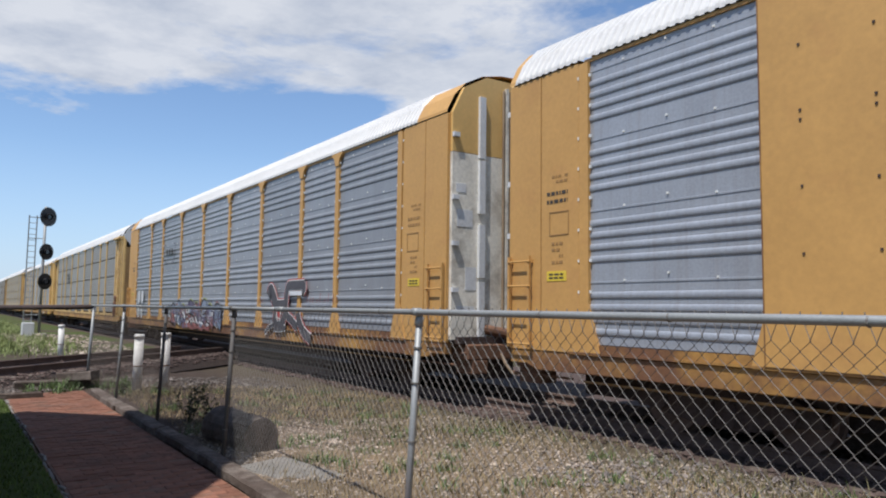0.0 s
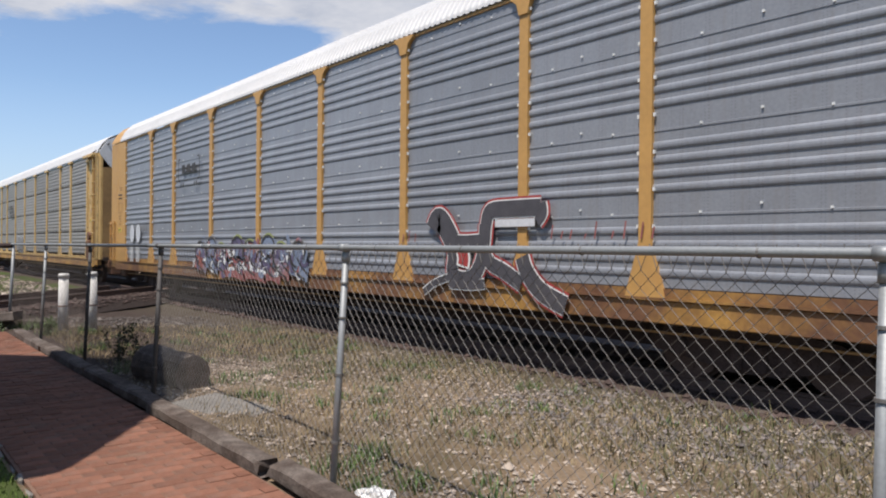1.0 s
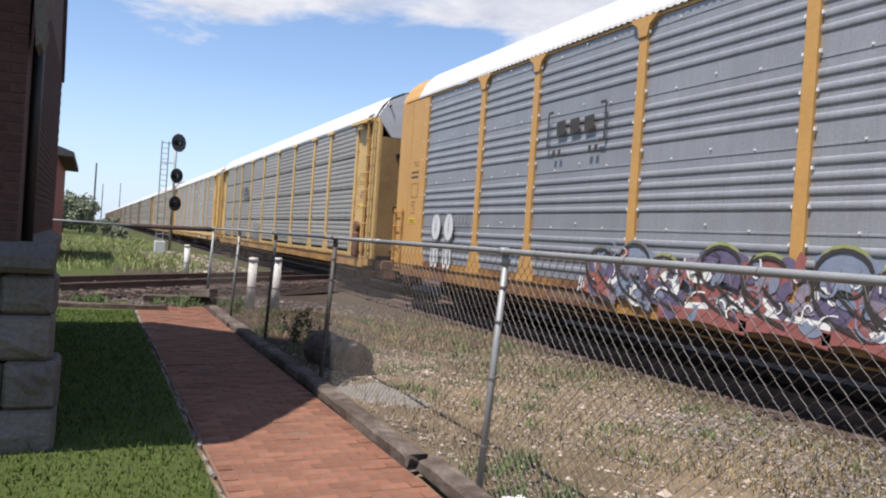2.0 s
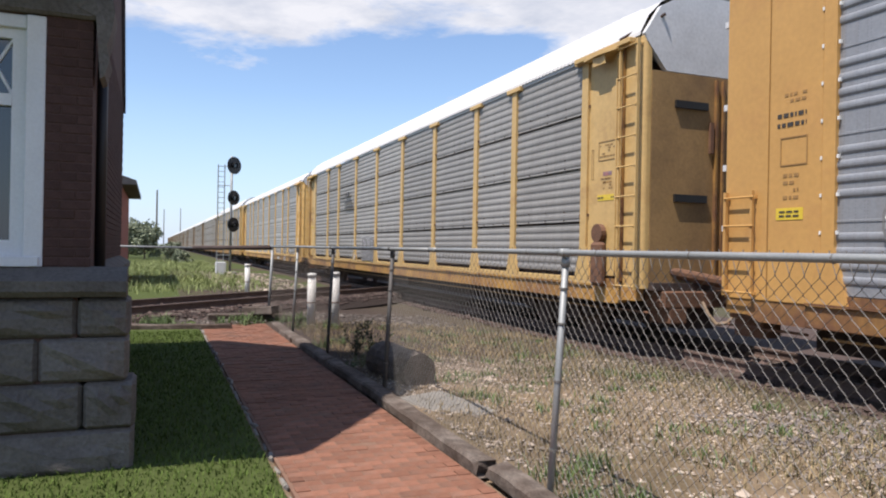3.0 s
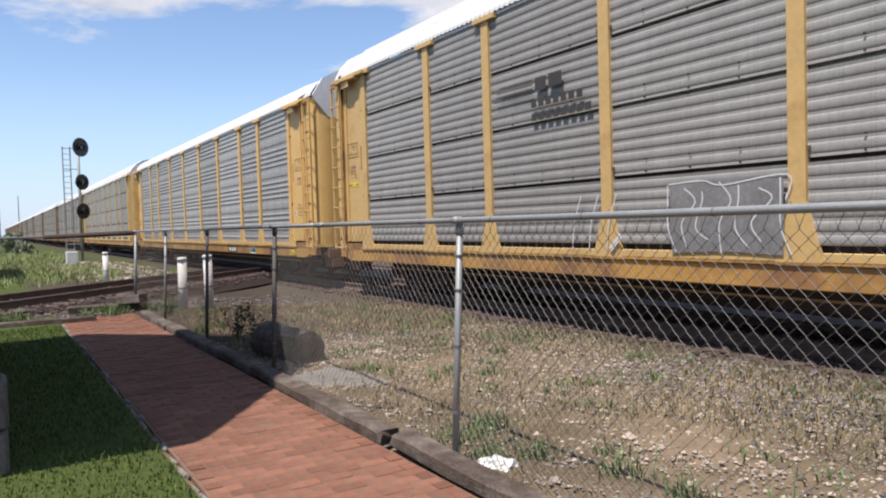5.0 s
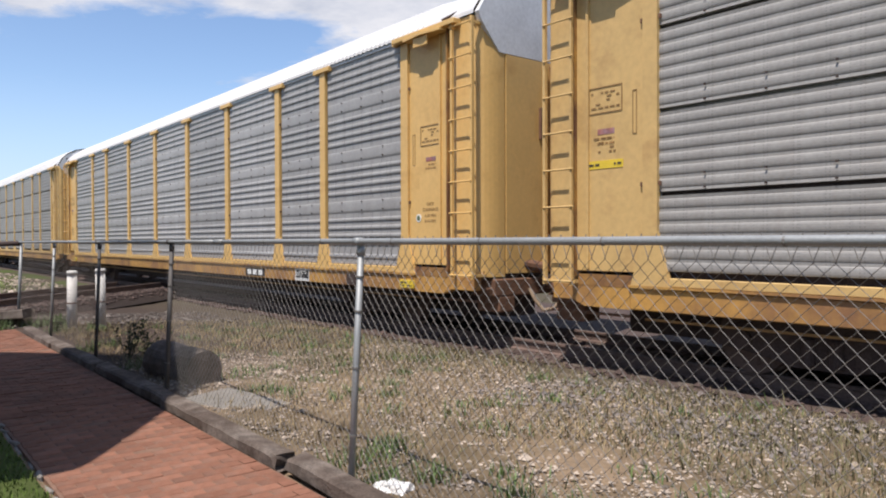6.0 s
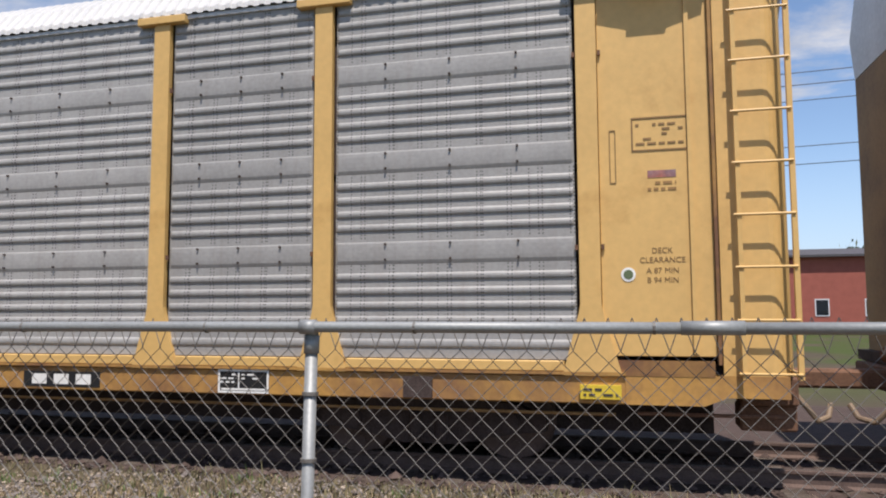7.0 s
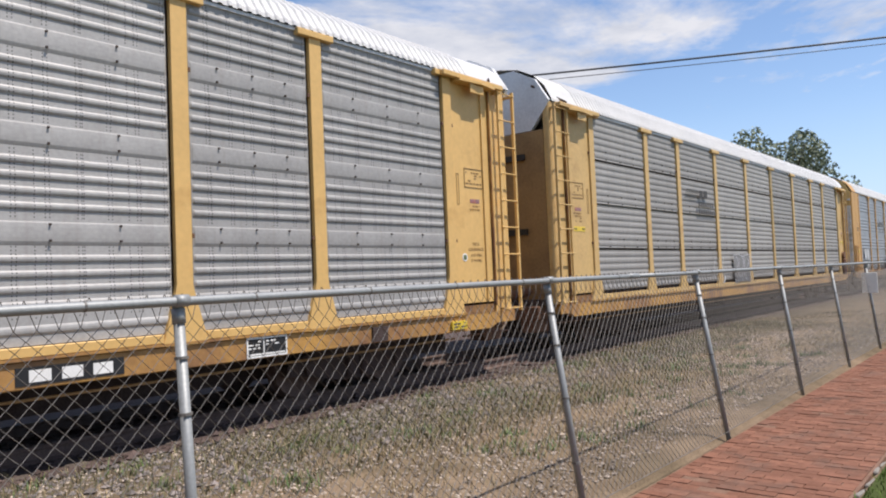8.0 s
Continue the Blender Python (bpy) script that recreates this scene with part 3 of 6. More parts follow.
def build_weed(name, label, x, y, h, spread, n, material, seed):
    """A broad-leaved weed: thin stems with pointed leaves all the way up."""
    rng = np.random.default_rng(seed)
    e = thing(name, label, "weed", (x, y, ground_z(x, y)))
    stems, vs, fs = bmesh.new(), [], []
    for i in range(9):
        a, r = rng.uniform(0, 6.28), spread * rng.uniform(0.2, 1.0)
        tip = np.array((math.cos(a) * r, math.sin(a) * r, h * rng.uniform(0.55, 1.0)))
        add_tube(stems, (0.1 * tip[0], 0.1 * tip[1], -0.03), tuple(tip), 0.006, n=5, r2=0.002)
        for k in range(n // 9):
            p = tip * rng.uniform(0.15, 1.0) + rng.normal(0, 0.02, 3)
            u = rng.normal(size=3) + np.array((0, 0, 0.4)); u /= np.linalg.norm(u)
            w = np.cross(u, rng.normal(size=3)); w /= np.linalg.norm(w)
            s = rng.uniform(0.03, 0.07)
            b = len(vs)
            vs += [tuple(p), tuple(p + u * s * 0.5 + w * s * 0.25), tuple(p + u * s), tuple(p + u * s * 0.5 - w * s * 0.25)]
            fs.append((b, b + 1, b + 2, b + 3))
    part("stems", stems, material, e)["kind"] = "stuff"
    pydata("leaves", vs, fs, material, e)


DARKWEED = mat("dark weed leaves", (0.045, 0.055, 0.028), 0.7, vary=0.2, scale=3, fine=15, bump=0.0, island=0.35, spec=0.1)
build_weed("tall_weed", "tall dark leafy weed against the fence", -10.3, 2.85, 0.55, 0.32, 260, DARKWEED, 41)
build_weed("tall_weed", "tall dark leafy weed against the fence", -9.6, 2.95, 0.42, 0.28, 200, DARKWEED, 42)
build_weed("green_weed", "bright green weed at the path's edge", -13.85, 2.68, 0.36, 0.16, 180, WEED, 43)


# ---- station building ----
WX, WY = -5.65, -0.215  # its corner beside the path


def build_station():
    b = thing("station_building", "old dark red brick station with rough stone base and gable", "building", (WX, WY, 0))
    w, d, eave, peak = 6.1, 7.0, 3.62, 8.0
    top0, top1 = 1.92, 0.42  # the gable's unseen flat top, either side of the middle, shaped for its shadow
    # gable wall towards the line, walls, with real thickness
    part("gable_wall", prism([(-0.02, 1.2), (-0.02, eave), (-w / 2 + top0, peak), (-w / 2 - top1, peak), (-w, eave), (-w, 1.2)], "y", -0.5, -0.165), WALLJOINT, b)
    part("corner_pier", box(-0.45, -0.005, -0.349, -0.11, 1.2, eave), WALLJOINT, b)
    part("end_wall", box(-0.35, -0.005, -0.42, -0.351, 1.2, eave), WALLJOINT, b)
    part("end_wall", box(-0.35, -0.02, -d, -1.62, 1.2, eave), WALLJOINT, b)
    part("end_wall", box(-0.35, -0.02, -1.62, -0.42, 3.12, eave), WALLJOINT, b)
    part("back_wall", box(-w, -0.35, -d - 0.3, -d, 0, eave), WALLJOINT, b)
    part("far_wall", box(-w, -w + 0.3, -d, -0.36, 1.2, eave), WALLJOINT, b)
    part("floor_slab", box(-w + 0.3, -0.36, -d, -0.36, 0.4, 0.5), CONCRETE, b)
    # the overhang past the end wall is unseen, widened to place the shadow edge
    for s in (0, 1):
        pts = [(0.70, eave - 0.12), (0.70, eave + 0.02), (-w / 2 + top0, peak + 0.02), (-w / 2 + top0, peak - 0.2)] if s == 0 else [(-w - 0.03, eave - 0.12), (-w - 0.03, eave + 0.02), (-w / 2 - top1, peak + 0.02), (-w / 2 - top1, peak - 0.2)]
        part("roof", prism(pts, "y", -d - 0.5, -0.12), SHINGLE, b, "steep dark slate roof slope")
    # stone coping up the gable, and the carved kneeler at its foot
    for s in (0, 1):
        x0, x1 = (0.66, -w / 2 + top0) if s == 0 else (-w - 0.02, -w / 2 - top1)
        part("coping", prism([(x0, eave - 0.05), (x0, eave + 0.22), (x1, peak + 0.3), (x1, peak)], "y", -0.52, -0.13), STONE, b, "stone coping of the gable")
    part("roof", box(-w / 2 - top1 + 0.003, -w / 2 + top0 - 0.003, -d - 0.5, -0.53, peak - 0.2, peak + 0.02), SHINGLE, b, "flat dark top of the roof")
    part("coping", box(-w / 2 - top1 + 0.003, -w / 2 + top0 - 0.003, -0.52, -0.13, peak + 0.003, peak + 0.3), STONE, b, "stone coping of the gable")
    kn = bmesh.new()
    add_prism(kn, [(-0.06, 2.72), (-0.03, 2.74), (0.0, 2.86), (-0.02, 2.95), (0.01, 3.05), (0.03, 3.2), (0.015, 3.28), (-0.03, 3.32), (-0.03, 3.62), (-0.2, 3.62), (-0.2, 3.2), (-0.09, 3.15)], "x", -0.30, 0.05)
    part("kneeler", kn, STONE, b, "carved stone kneeler at the gable's foot")
    # lintel course above the windows
    part("lintel", box(-0.30, 0.04, -2.3, -0.07, 3.13, 3.62, bevel=0.02), STONE, b, "smooth stone lintel course")
    # sloped stone ledge
    for s in range(4):
        y1 = 0.14 - s * 0.82
        part("ledge_stone", prism([(-0.2, 1.2), (0.15, 1.2), (0.19, 1.24), (0.19, 1.31), (0.0, 1.40), (-0.2, 1.40)], "y", max(y1 - 0.812, -3.2), y1), STONE, b, "sloping stone ledge")
    part("ledge_stone", prism([(-0.5, 1.2), (-0.06, 1.2), (-0.02, 1.24), (-0.02, 1.31), (-0.17, 1.40), (-0.5, 1.40)], "x", -w, -0.2), STONE, b)
    # rock-faced base courses
    rng = np.random.default_rng(21)

    def rock(x0, x1, y0, y1, z0, z1, face):
        bm = bmesh.new()
        add_box(bm, x0, x1, y0, y1, z0, z1, bevel=0.025)
        bmesh.ops.subdivide_edges(bm, edges=[e for e in bm.edges if e.calc_length() > 0.12], cuts=3, use_grid_fill=True)
        for v in bm.verts:
            f = v.co.x if face == "x" else v.co.y
            top = x1 if face == "x" else y1
            if f > top - 0.01:
                inset = min(v.co.z - z0, z1 - v.co.z, (v.co.y - y0) if face == "x" else (v.co.x - x0), (y1 - v.co.y) if face == "x" else (x1 - v.co.x))
                k = min(inset / 0.10, 1) * (0.02 + 0.065 * rng.random())
                if face == "x":
                    v.co.x += k
                else:
                    v.co.y += k
        return bm
    z = -0.06
    for c, hgt in enumerate((0.34, 0.33, 0.31, 0.275)):
        y = 0.20 + 0.03 * (c % 2) - 0.022 * c
        first = True
        while y > -3.2:
            ln = 0.5 + 0.5 * rng.random() if not (first and c % 2) else 0.34
            part("base_stone", rock(-0.3, 0.10, y - ln + 0.006, y, z, z + hgt - 0.006, "x"), STONE, b)
            y -= ln
            first = False
        x = -0.32
        while x > -w:
            ln = 0.6 + 0.5 * rng.random()
            part("base_stone", rock(max(x - ln, -w) + 0.012, x, -0.45, -0.13, z, z + hgt - 0.012, "y"), STONE, b)
            x -= ln
        z += hgt
    part("base_core", box(-w + 0.05, 0.07, -d, -0.17, -0.1, 1.2), WALLJOINT, b)
    # brick pieces of the pier beside the window, and along the gable wall
    proto = part("brick", box(-0.05, 0.0, -0.0975, 0.0975, -0.0285, 0.0285, bevel=0.004), WALLBRICK, b)
    half = part("brick", box(-0.05, 0.0, -0.0475, 0.0475, -0.0285, 0.0285, bevel=0.004), WALLBRICK, b)
    n = 0
    for r in range(26):
        zc = 1.435 + r * 0.066
        if zc > 3.10:
            break
        row = [(-0.2025, proto), (-0.3525, half)] if r % 2 == 0 else [(-0.1525, half), (-0.3025, proto)]
        for y, p in row:
            jitter = random.uniform(-0.002, 0.002)
            if n == 0 and p is proto:
                proto.matrix_basis = pose(0, y, zc)
                n = 1
            elif p is half and r == 0:
                half.matrix_basis = pose(0, y, zc)
            else:
                again(p, pose(jitter, y, zc))
    side_v, side_f = [], []
    cube = [(0, 1, 2, 3), (7, 6, 5, 4), (0, 4, 5, 1), (1, 5, 6, 2), (2, 6, 7, 3), (3, 7, 4, 0)]
    for r in range(34):
        zc = 1.435 + r * 0.066
        x = -0.46 - (0.1 if r % 2 else 0.0)
        while x > -w:
            k = len(side_v)
            a, c = x - 0.195, x
            for zz in (zc - 0.0285, zc + 0.0285):
                side_v += [(a, -0.185, zz), (c, -0.185, zz), (c, -0.153, zz), (a, -0.153, zz)]
            side_f += [tuple(k + i for i in f) for f in cube]
            x -= 0.205
    pydata("brick_facing", side_v, side_f, WALLBRICK, b)["kind"] = "stuff"
    # window: white frame, two sashes, diamond bars above
    win = part("window", box(-0.16, 0.005, -0.52, -0.40, 1.40, 3.12, bevel=0.006), WHITEWOOD, b, "white painted sash window with diamond bars")
    for bx in (box(-0.16, -0.02, -1.62, -1.52, 1.40, 3.12, bevel=0.006), box(-0.16, -0.02, -1.52, -0.52, 3.03, 3.12, bevel=0.006), box(-0.17, 0.03, -1.62, -0.42, 1.40, 1.47, bevel=0.006)):
        part("frame_bar", bx, WHITEWOOD, win)
    for bx in (box(-0.13, -0.06, -0.61, -0.52, 1.47, 3.03), box(-0.13, -0.06, -1.52, -1.44, 1.47, 3.03), box(-0.14, -0.05, -1.44, -0.61, 2.50, 2.58), box(-0.13, -0.06, -1.44, -0.61, 2.96, 3.03), box(-0.13, -0.06, -1.44, -0.61, 1.47, 1.58)):
        part("sash_bar", bx, WHITEWOOD, win)
    part("pane", box(-0.105, -0.099, -1.44, -0.61, 1.58, 2.50), GLASS, win, "dark reflecting window pane")
    part("pane", box(-0.105, -0.099, -1.44, -0.61, 2.58, 2.96), GLASS, win, "dark reflecting window pane")
    for k in range(4):
        y0 = -0.61 - k * 0.2075
        for s in (0, 1):
            bm = tube((-0.09, y0 if s else y0 - 0.2075, 2.58), (-0.09, y0 - 0.2075 if s else y0, 2.96), 0.012, n=6)
            part("diamond_bar", bm, WHITEWOOD, win)
    # downpipe round the corner
    part("downpipe", tube((-0.50, -0.075, 1.38), (-0.50, -0.075, 3.2), 0.04, n=10), BLACK, b, "dark blue-black downpipe", smooth=True)
    return b


build_station()


# ---- brick path ----
def build_path():
    p = thing("brick_path", "narrow red brick paver path beside the fence", "path", kind="structure")
    part("bed", box(-14.9, 45, 0.95, 2.21, -0.12, -0.005), MORTAR, p)
    proto = part("brick", box(-0.0485, 0.0485, -0.0985, 0.0985, -0.05, 0.0, bevel=0.006), BRICK, p)
    vs, fs = [], []
    cube = [(3, 2, 1, 0), (4, 5, 6, 7), (0, 1, 5, 4), (1, 2, 6, 5), (2, 3, 7, 6), (3, 0, 4, 7)]
    used = False
    rng = np.random.default_rng(4)
    x = -14.85
    r = 0
    while x < 22:
        ys = [0.97 + 0.1025 + i * 0.205 for i in range(6)] if not r % 2 else [0.97 + 0.05] + [0.97 + 0.205 + i * 0.205 for i in range(5)] + [2.2 - 0.05]
        for i, y in enumerate(ys):
            short = bool(r % 2) and i in (0, len(ys) - 1)
            z, tilt = rng.normal(0.0, 0.0025), rng.normal(0, 0.9)
            if -7.45 < x < -2.55 and not short:
                m = pose(x, y, z, rng.normal(0, 0.5), tilt, rng.normal(0, 0.9))
                if not used:
                    proto.matrix_basis = m
                    used = True
                else:
                    again(proto, m)
            else:
                hy = 0.0475 if short else 0.0985
                k = len(vs)
                for zz in (-0.05, z):
                    vs += [(x - 0.0485, y - hy, zz), (x + 0.0485, y - hy, zz), (x + 0.0485, y + hy, zz), (x - 0.0485, y + hy, zz)]
                fs += [tuple(k + j for j in f) for f in cube]
        x += 0.1025
        r += 1
    pydata("more_bricks", vs, fs, BRICK, p)["kind"] = "stuff"
    # pale edging stones along the lawn
    x = -14.6
    first = None
    while x < 14:
        ln = rng.uniform(0.22, 0.42)
        if first is None:
            first = part("edging_stone", box(-0.12, 0.12, -0.018, 0.018, -0.08, 0.004, bevel=0.010), CONCRETE, p, "pale crumbling edging")
            first.matrix_basis = pose(x, 0.94, 0)
        else:
            again(first, pose(x, 0.94 + rng.normal(0, 0.012), -abs(rng.normal(0, 0.014)), rng.normal(0, 8), rng.normal(0, 4), rng.normal(0, 6)))
        x += ln
    return p


# ---- timbers, slab, log, bag ----
def timber_mesh(length, wide, high, seed):
    rng = np.random.default_rng(seed)
    bm = bmesh.new()
    add_box(bm, -length / 2, length / 2, -wide / 2, wide / 2, 0, high, bevel=0.02)
    bmesh.ops.subdivide_edges(bm, edges=[e for e in bm.edges if e.calc_length() > length * 0.5], cuts=14)
    for v in bm.verts:
        k = noise.noise(Vector((v.co.x * 2.1 + seed, v.co.y * 5, v.co.z * 5)))
        v.co.y += 0.018 * k
        v.co.z += 0.016 * noise.noise(Vector((v.co.x * 3 + seed * 2, v.co.y * 7, 1))) * (1 if v.co.z > high / 2 else 0)
        if abs(v.co.x) > length / 2 - 0.05:
            v.co.x += 0.03 * rng.standard_normal()
    return bm


def build_timbers():
    x = -14.4
    i = 0
    while x < -1.5:
        ob = mesh_ob("landscape_timber", timber_mesh(2.42, 0.18, 0.115, 30 + i), TIE)
        ob.matrix_basis = pose(x + 1.2, 2.325 + random.uniform(-0.025, 0.02), -0.025, 0, 0, random.uniform(-1.2, 1.2))
        tagged(ob, "weathered grey railway tie edging the brick path", "timber", "path edging")
        x += 2.46
        i += 1
    for dx, dy, dz, rz, ry in ((-15.75, 1.75, -0.03, 86, 0), (-15.6, 2.45, -0.02, 60, 2), (-15.5, 2.2, 0.13, 24, -5)):
        ob = mesh_ob("old_tie", timber_mesh(1.15, 0.23, 0.17, 60 + int(rz)), TIE)
        ob.matrix_basis = pose(dx, dy, dz, 0, ry, rz)
        tagged(ob, "split grey railway tie heaped at the path's end", "timber", "heaped ties")
    ob = mesh_ob("lawn_timber", timber_mesh(5.0, 0.16, 0.12, 71), TIE)
    ob.matrix_basis = pose(-14.5, -1.0, -0.03, 0, 0, 84)
    tagged(ob, "dark timber closing off the end of the lawn", "timber")
    bm = box(-0.5, 0.5, -0.28, 0.28, 0, 0.07, bevel=0.02)
    slab = mesh_ob("concrete_slab", bm, CONCRETE)
    slab.matrix_basis = pose(-6.75, 2.86, -0.05, 2, 2, 14)
    tagged(slab, "broken pale concrete slab in the dirt by the fence", "slab")
    bm = bmesh.new()
    bmesh.ops.create_cone(bm, cap_ends=True, segments=18, radius1=0.235, radius2=0.215, depth=1.05)
    bmesh.ops.subdivide_edges(bm, edges=[e for e in bm.edges if e.calc_length() > 0.5], cuts=6)
    for v in bm.verts:
        k = 1 + 0.22 * noise.noise(v.co * 3.0) + 0.05 * noise.noise(v.co * 11)
        v.co.x *= k
        v.co.y *= k
    log = mesh_ob("log", bm, TIE, smooth=False)
    log.matrix_basis = pose(-8.35, 2.92, 0.15, 0, 90, 6)
    tagged(log, "thick dark log lying against the fence", "log")
    bm = bmesh.new()
    bmesh.ops.create_icosphere(bm, subdivisions=3, radius=0.11)
    for v in bm.verts:
        k = 1 + 0.5 * noise.noise(v.co * 14) + 0.3 * noise.noise(v.co * 30)
        v.co = Vector((v.co.x * 1.25 * k, v.co.y * 0.8 * k, max(v.co.z * 0.55 * k, -0.03)))
    bag = mesh_ob("litter_bag", bm, PALE)
    bag.matrix_basis = pose(-3.72, 2.62, 0.0, 0, 0, 20)
    tagged(bag, "crumpled white plastic bag at the fence post", "litter")


build_timbers()

# ---- chain-link fence ----
FENCE_Y, RAIL_Z = 2.47, 1.565
POSTS = [-16.1, -13.1, -10.305, -7.5, -3.94, -0.82, 2.2, 4.96, 7.7, 10.58, 13.45, 16.3, 19.2, 22.1, 25.0, 27.9]


LEAN = [2.5, 2.5, 2.5, 2.5, 3.0, 3.0, 5.0, 8.0, 8.5, 7.0, 6.5, 6.0, 6.0, 6.0, 6.0, 6.0]  # degrees by which each post leans out


def link_mesh(width, lo, hi, phase, lean, r):
    """Woven diamonds: zigzag wires side by side, each hooked into the next, with barbs at the top."""
    pitch, step = 0.0368, 0.0735
    verts, faces = [], []
    nw = int(width / pitch) + 1
    nz = int((hi - lo) / (step / 2))
    dirs = [(math.cos(a), math.sin(a)) for a in (0.5, 2.6, 4.7)]
    for i in range(nw):
        x0 = i * pitch + phase
        k0 = len(verts)
        for j in range(nz + 1):
            side = pitch / 2 if (i + j) % 2 else -pitch / 2
            x = min(max(x0 + side * 1.02, 0.0), width)
            y = 0.0026 * (1 if (i + j) % 2 else -1)
            z = lo + j * step / 2 if j < nz else hi + 0.035
            for a, b in dirs:
                out = math.tan(radians(lean[0] + (lean[1] - lean[0]) * x / width)) * (z - RAIL_Z)
                verts.append((x + r * a, y + out + r * b, z))
        for j in range(nz):
            for q in range(3):
                a, b = k0 + j * 3 + q, k0 + j * 3 + (q + 1) % 3
                faces.append((a, b, b + 3, a + 3))
    return verts, faces


def build_fence():
    f = thing("chain_link_fence", "galvanised chain-link fence with a round top rail", "fence", (0, FENCE_Y, 0))
    leans = np.random.default_rng(9).normal(0, 0.35, len(POSTS))
    for i, x in enumerate(POSTS):
        end = i == 0
        bm = tube((0, 0, -0.06), (0, 0, RAIL_Z - 0.035), 0.028 if end else 0.022, n=14)
        pipe = SHADEPIPE if i in (2, 3) else GALV
        po = part("post", bm, pipe, f, "post coloured dark for the gable shade" if i in (2, 3) else "", smooth=True)
        po.matrix_basis = pose(x, 0.03, RAIL_Z) @ pose(0, 0, 0, -LEAN[i], leans[i]) @ pose(0, 0, -RAIL_Z)
        bm = bmesh.new()
        add_tube(bm, (0, 0, RAIL_Z - 0.09), (0, 0, RAIL_Z - 0.03), 0.027, n=14)
        add_tube(bm, (0, 0, RAIL_Z - 0.03), (0, 0, RAIL_Z + 0.026), 0.025, n=14, r2=0.012)
        add_tube(bm, (-0.028, -0.03, RAIL_Z), (0.028, -0.03, RAIL_Z), 0.0245, n=14)
        part("post_cap", bm, pipe, po, "cast loop cap", smooth=True)
        for z in (0.33, 0.76, 1.12, 1.34):
            bm = tube((0, 0, z - 0.006), (0, 0, z + 0.006), 0.028, n=12)
            part("tie_wire", bm, WIRE, po)
    ends = POSTS[:1] + [a + 1.3 for a in POSTS[1::2]] + POSTS[-1:]
    for i in range(len(ends) - 1):
        bm = bmesh.new()
        a, b = ends[i], ends[i + 1]
        n = 6
        add_tube(bm, (a, 0, RAIL_Z), (b, 0, RAIL_Z), 0.0185, n=14)
        bmesh.ops.subdivide_edges(bm, edges=[e for e in bm.edges if e.calc_length() > 1], cuts=n)
        for v in bm.verts:
            v.co.z += 0.007 * noise.noise(Vector((v.co.x * 0.35, 0, 2)))
        rail = part("top_rail", bm, GALV, f, smooth=True)
        if i:
            part("sleeve", tube((a - 0.09, 0, RAIL_Z), (a + 0.09, 0, RAIL_Z), 0.0215, n=14), GALV, rail, smooth=True)
    for i in range(len(POSTS) - 1):
        w = POSTS[i + 1] - POSTS[i]
        v, q = link_mesh(w, 0.02, RAIL_Z - 0.005, 0.02, LEAN[i:i + 2], 0.0012 if i < 3 else 0.0014 if i == 3 else 0.0021)
        m = pydata("mesh_panel", v, q, DARKWIRE if i < 3 else WIRE, f)
        m.matrix_basis = pose(POSTS[i], 0.058, 0)
        part("tension_wire", tube((POSTS[i], -1.5 * math.tan(radians(LEAN[i])), 0.06), (POSTS[i + 1], -1.5 * math.tan(radians(LEAN[i + 1])), 0.05), 0.003, n=5), WIRE, f)
        for k in range(4):
            x = POSTS[i] + w * (k + 0.5) / 4
            part("rail_tie", tube((x - 0.004, 0, RAIL_Z), (x + 0.004, 0, RAIL_Z), 0.0205, n=10), WIRE, f)
    # the return that runs off towards the station, part old dark pipe, part newer
    part("return_rail", tube((-16.1, 0, RAIL_Z - 0.03), (-18.2, -1.5, RAIL_Z - 0.07), 0.05, n=10), DARK, f, "thick dark old pipe", smooth=True)
    part("return_rail", tube((-18.2, -1.5, RAIL_Z - 0.07), (-19.4, -5.5, RAIL_Z - 0.06), 0.025, n=10), GALV, f, smooth=True)
    part("return_post", tube((-19.4, -5.5, -0.2), (-19.4, -5.5, RAIL_Z), 0.03, n=10), GALV, f, smooth=True)
    part("sign", box(16.27, 16.29, -0.16, 0.10, 1.0, 1.38, bevel=0.004), WHITEPAINT, f, "small white sign plate")
    return f


build_fence()


# ---- white pipe markers ----
def build_marker(x, y, h, tilt):
    e = thing("marker_post", "white painted steel pipe marker beside the tracks", "bollard", (x, y, ground_z(x, y)), "pipe markers")
    e.matrix_world = pose(x, y, ground_z(x, y), tilt, -tilt)
    part("pipe", tube((0, 0, -0.05), (0, 0, h), 0.085, n=16), BOLLARD, e, smooth=True)
    part("cap", tube((0, 0, h), (0, 0, h + 0.06), 0.105, n=16, r2=0.08), BOLLARD, e, smooth=True)
    part("collar", tube((0, 0, h * 0.45), (0, 0, h * 0.45 + 0.02), 0.09, n=16), RUST, e)


build_marker(-25.3, 3.05, 1.0, 0.8)
build_marker(-14.55, 3.05, 0.98, -0.5)
build_marker(-14.35, 3.5, 1.02, 0.4)


